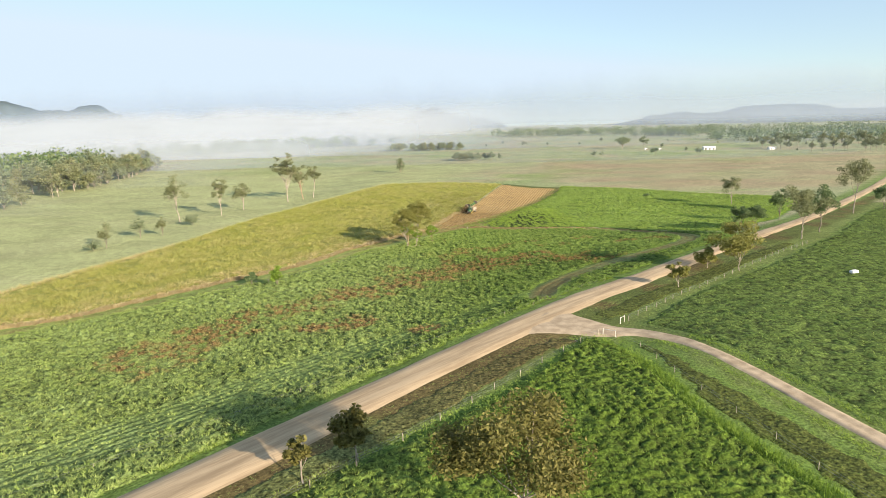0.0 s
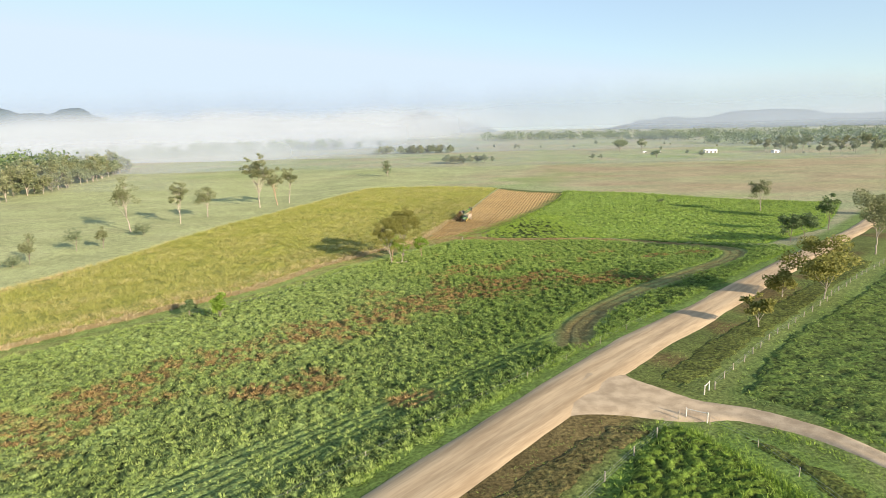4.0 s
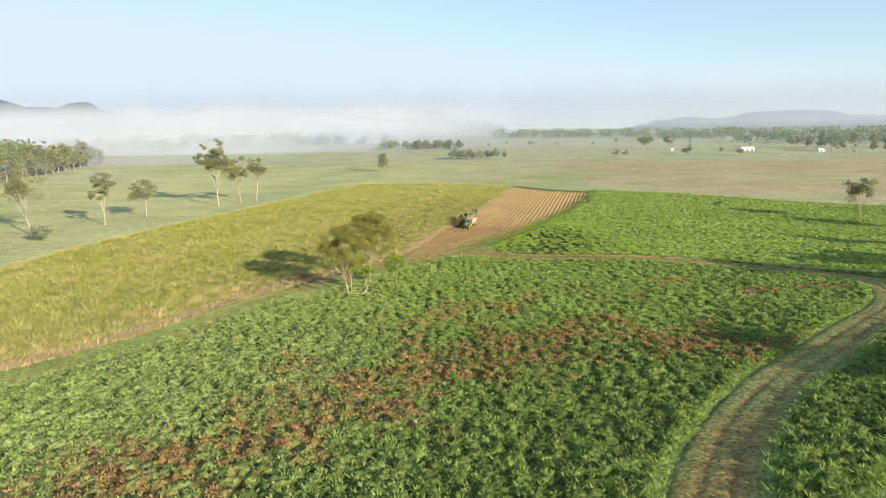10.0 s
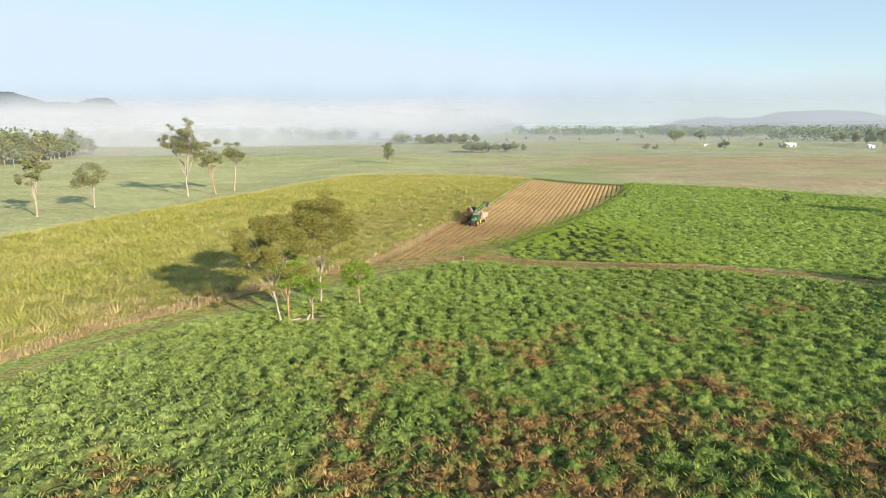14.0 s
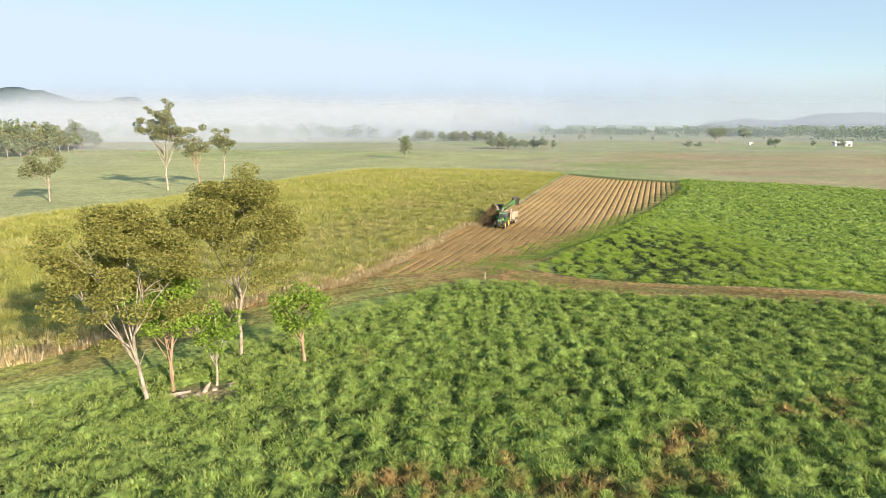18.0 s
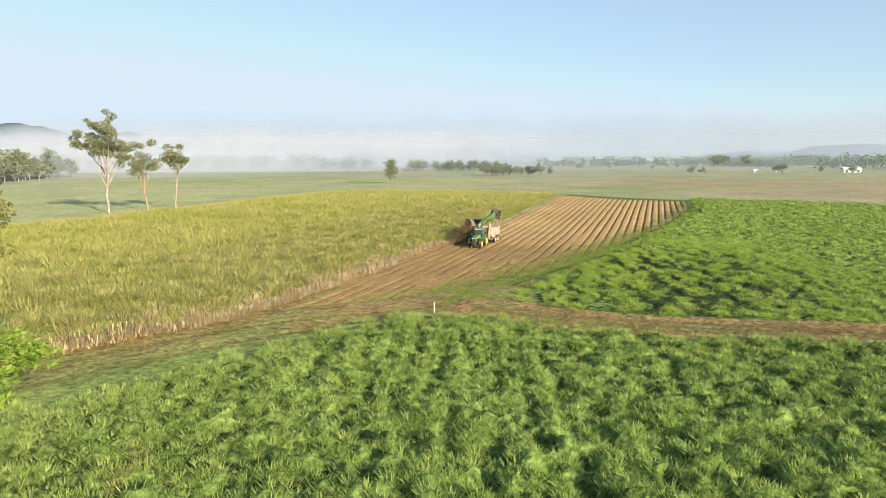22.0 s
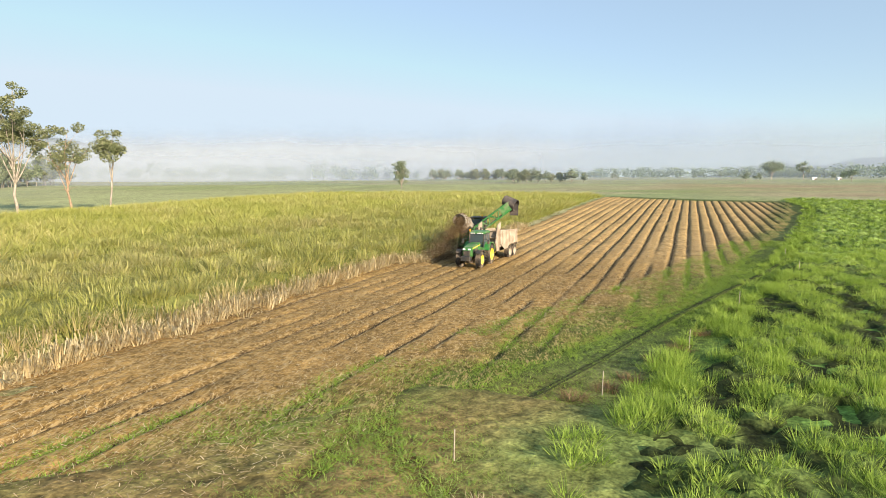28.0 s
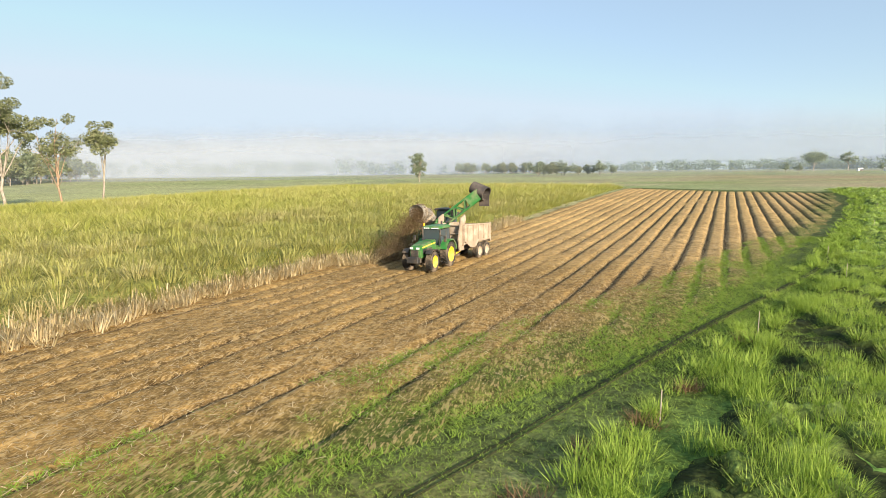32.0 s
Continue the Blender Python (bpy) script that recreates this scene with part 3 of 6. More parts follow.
def cut_field():
    """The harvested block: furrows and ridges along the rows under cane trash."""
    rx, ry = ROW_D.y, -ROW_D.x
    a = np.arange(-70, 160, 0.8)
    b = np.arange(-10, 62, 0.165)
    A, B = np.meshgrid(a, b, indexing="ij")
    X = EDGE0.x + ROW_D.x * A + rx * B
    Y = EDGE0.y + ROW_D.y * A + ry * B
    keep = inside(CUT, X, Y)
    d = dist_line(CUT + CUT[:1], X, Y)
    far = sstep(0, 45, A) * 0.6 + 0.4 * sstep(12, 40, B)
    ph = (B + (lattice(A * 1.0, np.round(B / 1.65) * 9, 9, 44) - 0.5) * 0.14) / 1.65
    off = np.abs(ph - np.round(ph)) * 1.65
    gap = sstep(0.22, 0.55, lattice(A, np.round(ph) * 13, 7, 45) + 0.30 * far)
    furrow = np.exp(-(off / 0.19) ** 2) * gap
    Z = ground_z(X, Y) - 0.12 + 0.17 * sstep(0.2, 2.6, d) - (0.20 + 0.10 * far) * furrow * sstep(1.5, 4, d) + 0.022 * far * np.cos(ph * 2 * math.pi + math.pi)
    Z += (fractal(X, Y, 1.6, 42) - 0.5) * 0.14 + (lattice(X, Y, 0.4, 43) - 0.5) * 0.07
    c = np.empty(X.shape + (3,))
    tone = fractal(X, Y, 9, 46)[..., None]
    c[:] = np.array((0.20, 0.117, 0.036)) * (1 - tone) + np.array((0.35, 0.22, 0.072)) * tone
    pale = (sstep(10, 30, A) * 0.5 + 0.1)[..., None]
    c[:] = c * (1 - pale) + np.array((0.44, 0.30, 0.135)) * pale
    # furrow bottoms are also coloured far darker than the ridges
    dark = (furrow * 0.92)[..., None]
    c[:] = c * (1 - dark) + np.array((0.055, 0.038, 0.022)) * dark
    rim = sstep(0, 1, (1 - sstep(0.5, 9.0, d)) * (B > 9) * (0.4 + fractal(X, Y, 3, 47)))[..., None]
    green = sstep(-30, -18, A)[..., None]
    c[:] = c * (1 - rim) + (np.array((0.072, 0.095, 0.019)) * green + np.array((0.17, 0.135, 0.045)) * (1 - green)) * rim
    n, m = A.shape
    idx = np.arange(n * m).reshape(n, m)
    ok = keep[:-1, :-1] | keep[1:, :-1] | keep[1:, 1:] | keep[:-1, 1:]
    f = np.stack([idx[:-1, :-1], idx[1:, :-1], idx[1:, 1:], idx[:-1, 1:]], -1)[ok][:, ::-1]
    used = np.unique(f)
    re = np.zeros(n * m, np.int64)
    re[used] = np.arange(len(used))
    v = np.stack([X, Y, Z], -1).reshape(-1, 3)[used]
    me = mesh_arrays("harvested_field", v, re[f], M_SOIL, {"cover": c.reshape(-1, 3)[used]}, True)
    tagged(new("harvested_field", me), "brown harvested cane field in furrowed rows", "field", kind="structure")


cut_field()


# ---- grasses and cane ----
def blades(name, px, py, pz, n, height, spread, width, mat, dry=None, lean=0.35, segs=1, upright=0.0, droop=0.0, tones=None):
    """Tufts at the places given: n blades each; height and spread are arrays. One joined mesh of many plants."""
    k = len(px)
    N = k * n
    az = RNG.uniform(0, 2 * math.pi, N)
    rad = np.sqrt(RNG.uniform(0, 1, N))
    H, S = np.repeat(height, n), np.repeat(spread, n)
    bx = np.repeat(px, n) + np.cos(az) * rad * S * 0.45
    by = np.repeat(py, n) + np.sin(az) * rad * S * 0.45
    bz = np.repeat(pz, n) - 0.05
    hh = H * RNG.uniform(0.55, 1.1, N) * (1 - 0.35 * rad)
    out = S * (0.25 + lean * rad + RNG.uniform(-0.1, 0.15, N)) * (1 - upright)
    tx, ty = bx + np.cos(az) * out, by + np.sin(az) * out
    fa = az + RNG.uniform(0.6, 2.5, N)
    w = width * RNG.uniform(0.6, 1.4, N)
    wx, wy = np.cos(fa) * w / 2, np.sin(fa) * w / 2
    if segs == 1:
        v = np.stack([np.c_[bx - wx, by - wy, bz], np.c_[bx + wx, by + wy, bz], np.c_[tx, ty, bz + hh]], 1)
        f = np.arange(3 * N).reshape(N, 3)
        rep = 3
    else:
        mx, my, mz = bx + (tx - bx) * 0.35, by + (ty - by) * 0.35, bz + hh * 0.68
        tz = bz + hh * (1 - droop)
        v = np.stack([np.c_[bx - wx, by - wy, bz], np.c_[bx + wx, by + wy, bz], np.c_[mx + wx * .8, my + wy * .8, mz], np.c_[mx - wx * .8, my - wy * .8, mz], np.c_[tx, ty, tz]], 1)
        i = np.arange(N)[:, None] * 5
        f = np.stack([i + [0, 1, 2], i + [0, 2, 3], i + [3, 2, 4]], 1).reshape(-1, 3)
        rep = 5
    tone = tones if tones is not None else np.clip(fractal(px, py, 4.0, 58) * 0.9 + RNG.uniform(-0.25, 0.35, k), 0, 1)
    at = {"dry": np.repeat(np.repeat(dry if dry is not None else np.zeros(k), n), rep), "tone": np.repeat(np.repeat(tone, n), rep)}
    return mesh_arrays(name, v.reshape(-1, 3), f, mat, at)


def scatter(poly, per_m2, seed, jitter=1.0):
    r = np.random.default_rng(seed)
    p = np.array(poly)
    lo, hi = p.min(0), p.max(0)
    st = 1 / math.sqrt(per_m2)
    X, Y = np.meshgrid(np.arange(lo[0], hi[0], st), np.arange(lo[1], hi[1], st))
    X = X.ravel() + r.uniform(-.5, .5, X.size) * st * jitter
    Y = Y.ravel() + r.uniform(-.5, .5, Y.size) * st * jitter
    k = inside(poly, X, Y)
    return X[k], Y[k]


RED_LINE = [(-67, 124), (-60, 136), (-52, 147), (-43, 159), (-23, 171), (-16, 179), (-8, 187), (0, 193), (10, 205), (22, 205), (35, 211), (46, 204)]
RED_SPUR = [(-20, 206), (-9, 214), (2, 221), (11, 233), (21, 231), (29, 240), (42, 239)]
RED_SPOTS = [(-22, 141, 8), (-31, 139, 6), (-53, 142, 7), (56, 251, 7), (82, 236, 8), (71, 237, 6), (35, 220, 7), (-4, 128, 5)]


def dryness(x, y):
    p = (1 - sstep(1, 22, dist_line(RED_LINE, x, y))) * 0.47 + 0.08
    p = np.maximum(p, (1 - sstep(1, 18, dist_line(RED_SPUR, x, y))) * 0.36)
    for a, b, r in RED_SPOTS:
        p = np.maximum(p, (1 - sstep(r * 0.4, r * 1.3, np.hypot(x - a, y - b))) * 0.56)
    n = 0.65 * fractal(x, y, 6, 51) + 0.35 * fractal(x, y, 1.7, 52)
    return np.clip((n + p - 0.82) * 5, 0, 0.95)


def mown(x, y):
    """The mown strip between the field and the rank verge."""
    u, s = road_us(x, y)
    return sstep(19.5, 21, u) * (1 - sstep(26, 29, u - 7 * sstep(-5, -35, s))) * (1 - sstep(28, 36, s))


def off_roads(x, y, w=4.2):
    return (dist_line(TRACK[::3], x, y) > w) & (dist_line(LANE[::2], x, y) > 2.8) & (np.hypot(x + 12.5, (y - 247.6) * 1.3) > 2.6) & (dist_line(ROAD[::4], x, y) > 5.5)


FINE = [(-34, 238), (-12, 222), (12, 214), (50, 218), (62, 250), (66, 300), (62, 345), (46, 350), (34, 334), (18, 306), (8, 298), (-2, 284), (-12, 268), (-22, 252)]


def mounds(x, y, cell, seed):
    """Jittered grass mounds: height 0..1 and a random tone of the mound that owns each place."""
    x, y = np.asarray(x, float) / cell, np.asarray(y, float) / cell
    xi, yi = np.floor(x), np.floor(y)
    best, tone = np.zeros(x.shape), np.full(x.shape, 0.5)

    def h(i, j, k):
        v = np.sin(i * 127.1 + j * 311.7 + (seed + k) * 74.7) * 43758.5453
        return v - np.floor(v)
    for a in (-1, 0, 1):
        for b in (-1, 0, 1):
            ci, cj = xi + a, yi + b
            cx, cy = ci + 0.15 + 0.7 * h(ci, cj, 0), cj + 0.15 + 0.7 * h(ci, cj, 1)
            r = 0.36 + 0.30 * h(ci, cj, 2)
            d2 = ((x - cx) ** 2 + (y - cy) ** 2) / (r * r)
            v = np.maximum(0, 1 - d2) ** 0.45 * (0.45 + 0.55 * h(ci, cj, 3))
            up = v > best
            best, tone = np.where(up, v, best), np.where(up, h(ci, cj, 4), tone)
    return best, tone


def tufts(x, y, cell, seed):
    """Mounds of two sizes grown into one another."""
    a, ta = mounds(x, y, cell * 1.45, seed)
    b, tb = mounds(x, y, cell * 0.66, seed + 11)
    return np.minimum(1, 0.62 * a + 0.55 * b), 0.45 * ta + 0.55 * tb


M_SWARD = cover_material("grass_sward", 1.0, 0.18, 0.65)


def lushness(x, y, seed):
    """How high the mounds stand: ranker growth beside the cut field."""
    return (0.55 + 0.9 * fractal(x, y, 11, seed + 2)) * (1 - 0.45 * (1 - sstep(14, 46, np.hypot(x - 38, y - 322))))


def sward(name, poly, step, cell, amp, seed, greens, label, drymul=1.0, tufts_m2=1.0, nb=8, bh=0.35, bw=0.06, mat=None, fine=None, fine_set=(4, 14, 0.4, 0.022), lift=0.0, fine_mat=None):
    """A lumpy mat of grass: mounds with their own tones, and loose blades standing on them."""
    p = np.array(poly)
    lo, hi = p.min(0), p.max(0)
    X, Y = np.meshgrid(np.arange(lo[0], hi[0], step), np.arange(lo[1], hi[1], step))
    X = X + (lattice(X * 3.1, Y * 3.1, 1, seed) - 0.5) * step * 0.6
    rag = (fractal(X, Y, 3.0, seed + 5) - 0.5) * 3.5
    k = inside(poly, X, Y) & off_roads(X, Y, 2.2)
    e = np.minimum(np.minimum(dist_line(poly + poly[:1], X, Y), dist_line(TRACK[::3], X, Y) - 2.5), np.minimum(dist_line(ROAD[::4], X, Y) - 5.8, dist_line(LANE[::2], X, Y) - 3.0))
    e = np.minimum(e, np.hypot(X + 12.5, (Y - 247.6) * 1.3) - 1.6) - 1.2 + rag * 0.7
    fade = sstep(0.0, 1.6, e)
    m, tone = tufts(X, Y, cell, seed)
    big = lushness(X, Y, seed)
    hollow = np.zeros(X.shape)
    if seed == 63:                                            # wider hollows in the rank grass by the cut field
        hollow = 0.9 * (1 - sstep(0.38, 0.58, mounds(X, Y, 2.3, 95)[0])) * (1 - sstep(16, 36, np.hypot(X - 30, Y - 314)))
    strip = mown(X, Y) * (seed == 61)
    H = 0.95 * amp * m * big * fade * (1 - hollow) * (1 - 0.85 * strip) + 0.24 * strip * (0.5 + 0.5 * np.cos(road_us(X, Y)[0] * 2 * math.pi / 1.9))
    Z = ground_z(X, Y) - 0.22 + (0.32 + lift) * fade + H + (0.36 * amp * (lattice(X, Y, 0.62, seed + 3) - 0.5) + 0.34 * amp * (np.random.default_rng(seed + 1).uniform(0, 1, X.shape) - 0.5)) * fade * (1 - 0.7 * strip)
    RNG2 = np.random.default_rng(seed)
    dry = dryness(X, Y) * drymul
    dry = dry * sstep(0.36, 0.55, tone)
    g = np.array(greens)
    t = np.clip(0.40 * tone + 0.40 * fractal(X, Y, 6, seed + 4) + 0.12, 0, 0.999) * (len(g) - 1)
    ti = t.astype(int)
    tf = (t - ti)[..., None]
    c = g[ti] * (1 - tf) + g[ti + 1] * tf
    c = c * (1 + 0.45 * (seed == 61) * sstep(200, 232, Y))[..., None]
    # base colour darkened here for the shade under the taller grass
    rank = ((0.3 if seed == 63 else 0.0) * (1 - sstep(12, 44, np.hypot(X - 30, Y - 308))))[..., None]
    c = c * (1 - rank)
    dew = (np.clip(0.65 * sstep(15, -45, X) + 0.15 * sstep(340, 410, Y) + 0.25 * (seed == 61) * sstep(250, 190, Y) * sstep(25, -25, X), 0, 0.75) * (0.5 + fractal(X, Y, 14, seed + 6)))[..., None]
    c = c * (1 - dew) + np.array((0.195, 0.25, 0.085)) * (0.7 + 0.5 * tone[..., None]) * dew
    gap = (0.78 * (1 - sstep(0.08, 0.5, m)) * (1 - strip))[..., None]      # thatch between the tussocks, darkened for the shade in the gaps
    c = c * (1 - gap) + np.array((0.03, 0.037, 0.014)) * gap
    # hollows coloured near black for the shade between tall tufts
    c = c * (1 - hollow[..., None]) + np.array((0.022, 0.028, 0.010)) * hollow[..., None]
    rust = np.array((0.125, 0.08, 0.032)) * (0.7 + 0.8 * tone[..., None])
    c = c * (1 - dry[..., None]) + rust * dry[..., None]
    idx = np.arange(X.size).reshape(X.shape)
    ok = k[:-1, :-1] & k[1:, :-1] & k[1:, 1:] & k[:-1, 1:]
    f = np.stack([idx[:-1, :-1], idx[:-1, 1:], idx[1:, 1:], idx[1:, :-1]], -1)[ok]
    used = np.unique(f)
    re = np.zeros(X.size, np.int64)
    re[used] = np.arange(len(used))
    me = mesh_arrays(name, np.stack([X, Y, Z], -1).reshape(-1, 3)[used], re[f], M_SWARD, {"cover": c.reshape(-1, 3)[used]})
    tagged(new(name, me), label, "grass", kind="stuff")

    RNGF = np.random.default_rng(seed + 20)

    def stand(per, n, hgt, wid, want, mt, spr=0.6):
        x, y = scatter(poly, per, seed + 9)
        q = off_roads(x, y, 3.6)
        if fine is not None:
            wob = RNGF.uniform(-3, 3, (2, len(x)))
            q &= inside(fine, x + wob[0], y + wob[1]) == want
        x, y = x[q], y[q]
        hm, tn = tufts(x, y, cell, seed)
        q = hm > 0.30
        if seed == 61:
            q &= mown(x, y) < RNGF.uniform(0.2, 1.2, len(x))
        x, y, hm, tn = x[q], y[q], hm[q], tn[q]
        if seed == 63 and want:
            q = (mounds(x, y, 2.3, 95)[0] > 0.52) | (np.hypot(x - 30, y - 314) > 34 + RNGF.uniform(-8, 8, len(x)))
            x, y, hm, tn = x[q], y[q], hm[q], tn[q]
        b = lushness(x, y, seed)
        z = ground_z(x, y) + 0.05 + lift + 0.9 * amp * hm * b
        d = np.clip(dryness(x, y) * drymul * 1.1 * sstep(0.36, 0.55, tn), 0, 1)
        me2 = blades(name, x, y, z, n, hgt * (0.45 + 1.0 * hm), np.full(len(x), spr), wid, mt, d, lean=0.3, tones=np.clip(0.15 + 0.1 * want + 0.12 * (seed == 63) + 0.7 * tn - 0.2 * (seed == 61) * sstep(-5, 25, x) * sstep(235, 215, y) + 0.30 * sstep(20, -25, x) + 0.15 * sstep(240, 190, y) * sstep(25, -25, x), 0, 1))
        tagged(new(name, me2), label, "grass", kind="stuff")
    stand(tufts_m2, nb, bh, bw, False, mat, 0.8)
    if fine is not None:
        stand(*fine_set, True, fine_mat or mat)


G_A = [(0.036, 0.058, 0.013), (0.065, 0.10, 0.022), (0.105, 0.15, 0.036), (0.155, 0.205, 0.056)]
G_B = [(0.08, 0.13, 0.027), (0.14, 0.21, 0.045), (0.21, 0.285, 0.07), (0.29, 0.35, 0.11)]
G_C = [(0.045, 0.080, 0.010), (0.08, 0.125, 0.016), (0.12, 0.175, 0.028), (0.165, 0.22, 0.045)]
G_V = [(0.045, 0.058, 0.015), (0.075, 0.09, 0.022), (0.11, 0.125, 0.03), (0.145, 0.155, 0.042)]
G_P = [(0.05, 0.082, 0.018), (0.085, 0.128, 0.028), (0.12, 0.165, 0.038), (0.165, 0.205, 0.056)]
sward("pasture_tussocks", FIELD_A, 0.42, 1.38, 1.05, 61, G_A, "lumpy grey-green and rusty brown tussock pasture", 1.0, 3.2, 10, 0.42, 0.12, M_TUFT, FINE, (9.0, 17, 0.42, 0.045))
sward("tall_grass", FIELD_B, 0.46, 1.4, 0.80, 63, G_B, "lush bright green grass beside the harvested field", 0.35, 2.2, 9, 0.45, 0.12, M_BLADE, FINE, (8.5, 20, 0.52, 0.03))
sward("paddock_grass", PADDOCK, 0.60, 1.5, 0.38, 65, G_P, "green paddock grass in low tufts", 0.1, 0.4, 7, 0.34, 0.11, M_TUFT)
sward("corner_grass", CORNER, 0.38, 1.05, 0.62, 66, G_C, "thick deep green grass in the corner paddock", 0.1, 2.2, 8, 0.4, 0.06, M_BLADE, lift=0.35)
sward("lane_grass", STRIP, 0.36, 0.8, 0.16, 70, G_V, "short fresh green grass beside the lane", 0.0, 3.0, 8, 0.14, 0.05, M_BLADE)
VERGE_R = [(28, 126.5), (35, 122.5), (46, 132.5), (56, 143), (81, 167), (93, 178), (121, 204), (118, 212), (86, 184), (62, 162), (44, 145), (33, 133)]
VERGE_L = [(-45, 40), (-34, 46), (-16, 66), (-6, 76.5), (3.5, 87), (12, 96.5), (21, 106.5), (28, 113), (20, 115), (14, 112), (2, 101), (-12, 85), (-28, 66)]
G_W = [(0.055, 0.048, 0.02), (0.09, 0.075, 0.03), (0.125, 0.105, 0.04), (0.14, 0.14, 0.045)]
sward("verge_grass", VERGE_R, 0.36, 0.7, 0.15, 72, G_V, "short green and brown grass between road and fence", 0.0, 2.0, 6, 0.16, 0.05, M_TUFT)
sward("verge_grass", VERGE_L, 0.36, 0.8, 0.20, 74, G_W, "brown dying grass between road and fence", 0.0, 1.0, 6, 0.18, 0.05, M_TUFT)
# rank growth along the road's edge and down the corner paddock's side
for line_, lo_, hi_, sd_, side_ in ((ROAD, 6.3, 12.0, 78, 1), (HEDGE, 0.0, 1.1, 79, 0), (LANE[12:], 2.6, 4.2, 80, 0)):
    x_, y_ = scatter([(-60, 30), (-60, 60), (110, 232), (135, 215), (60, 100), (70, 0), (40, 0)], 2.4, sd_)
    d_ = dist_line(line_[::2], x_, y_)
    q_ = (d_ > lo_) & (d_ < hi_) & ((road_us(x_, y_)[0] > 3) if side_ else (y_ < 111)) & (dist_line(TRACK[::2], x_, y_) > 2.5) & (dist_line(LANE[::2], x_, y_) > 2.6)
    x_, y_ = x_[q_], y_[q_]
    n_ = fractal(x_, y_, 4, sd_)
    if side_:
        q_ = n_ > 0.40 + 0.25 * (1 - sstep(6, 8, dist_line(ROAD[::2], x_, y_))) - 0.1 * (road_us(x_, y_)[1] < 30)
        x_, y_, n_ = x_[q_], y_[q_], n_[q_]
    me_ = blades("tall_grass", x_, y_, ground_z(x_, y_) + 0.05, 16, (0.35, 1.15, 0.55)[(sd_ == 79) + 2 * (sd_ == 78)] * (0.5 + n_), np.full(len(x_), 0.9), 0.07, M_BLADE, None, upright=0.2, tones=(0.05 if sd_ == 79 else 0.2) + (0.2 if sd_ == 79 else 0.7) * n_)
    tagged(new("tall_grass", me_), "rank bright green grass along the roadside" if side_ else "rank green grass along the lane", "grass", kind="stuff")
TALL = [(-12, 243), (2, 252), (20, 262), (34, 272), (30, 280), (20, 282), (14, 286), (8, 284), (1, 272), (-6, 258)]
VERGE = [(21, 301), (27, 296), (62, 296), (70, 330), (66, 372), (54, 366), (38.4, 336), (28.4, 316.5), (23.6, 307.5)]
for poly_, sd_ in ((TALL, 67), (VERGE, 68)):
    x_, y_ = scatter(poly_, 2.6 if sd_ == 67 else 5.0, sd_)
    hm_, tn_ = mounds(x_, y_, 1.45 if sd_ == 67 else 1.6, 61 if sd_ == 67 else 63)
    q_ = hm_ > 0.2
    if sd_ == 68:
        hm_, tn_ = mounds(x_, y_, 2.3, 95)
        q_ = (hm_ > 0.48) & (RNG.uniform(0, 1, len(x_)) < sstep(0, 14, dist_line(VERGE[1:5], x_, y_)) + 0.05)
        hm_ = 0.9 * hm_
    me_ = blades("tall_grass", x_[q_], y_[q_], ground_z(x_[q_], y_[q_]) + 0.3 * hm_[q_], 26 if sd_ == 67 else 26, 0.30 + (0.75 if sd_ == 67 else 0.95) * hm_[q_], np.full(int(q_.sum()), 0.6), 0.018, M_BLADE, None, upright=0.35, tones=0.2 + 0.7 * tn_[q_])
    tagged(new("tall_grass", me_), "tall fresh green grass beside the track", "grass", kind="stuff")


HEAD_NEAR = [(-40, 240), (-24, 250), (-6, 266), (6, 281), (16, 284), (34, 279), (36, 287), (20, 296), (14, 302), (4, 297), (-9, 282), (-26, 262), (-42, 244)]
x_, y_ = scatter(HEAD_NEAR, 7.0, 69)
q_ = fractal(x_, y_, 3.5, 75) > 0.42
me_ = blades("short_grass", x_[q_], y_[q_], ground_z(x_[q_], y_[q_]) + 0.1, 12, np.full(int(q_.sum()), 0.16), np.full(int(q_.sum()), 0.5), 0.02, M_TUFT, np.clip(fractal(x_[q_], y_[q_], 5, 76) * 1.6 - 0.7, 0, 1))
tagged(new("short_grass", me_), "short worn grass on the headland and track", "grass", kind="stuff")


RUTS = [smooth_line(q, 1.0) for q in ([(36, 283.5), (24, 286.5), (14, 292), (9, 300), (10, 312)], [(38, 285), (26, 288.2), (17.5, 294), (13, 302), (14, 314)], [(-40, 236), (-24, 257), (-10, 273), (2, 284), (14, 288), (34, 282.5)], [(-38, 240), (-26, 260), (-13, 276), (-2, 286), (10, 292), (13, 302)],
                                       [(100, 249), (90, 258), (76, 272), (58, 281), (34, 284)], [(97, 246), (86, 256.5), (72, 269.5), (55, 278.5), (34, 281.6)])]


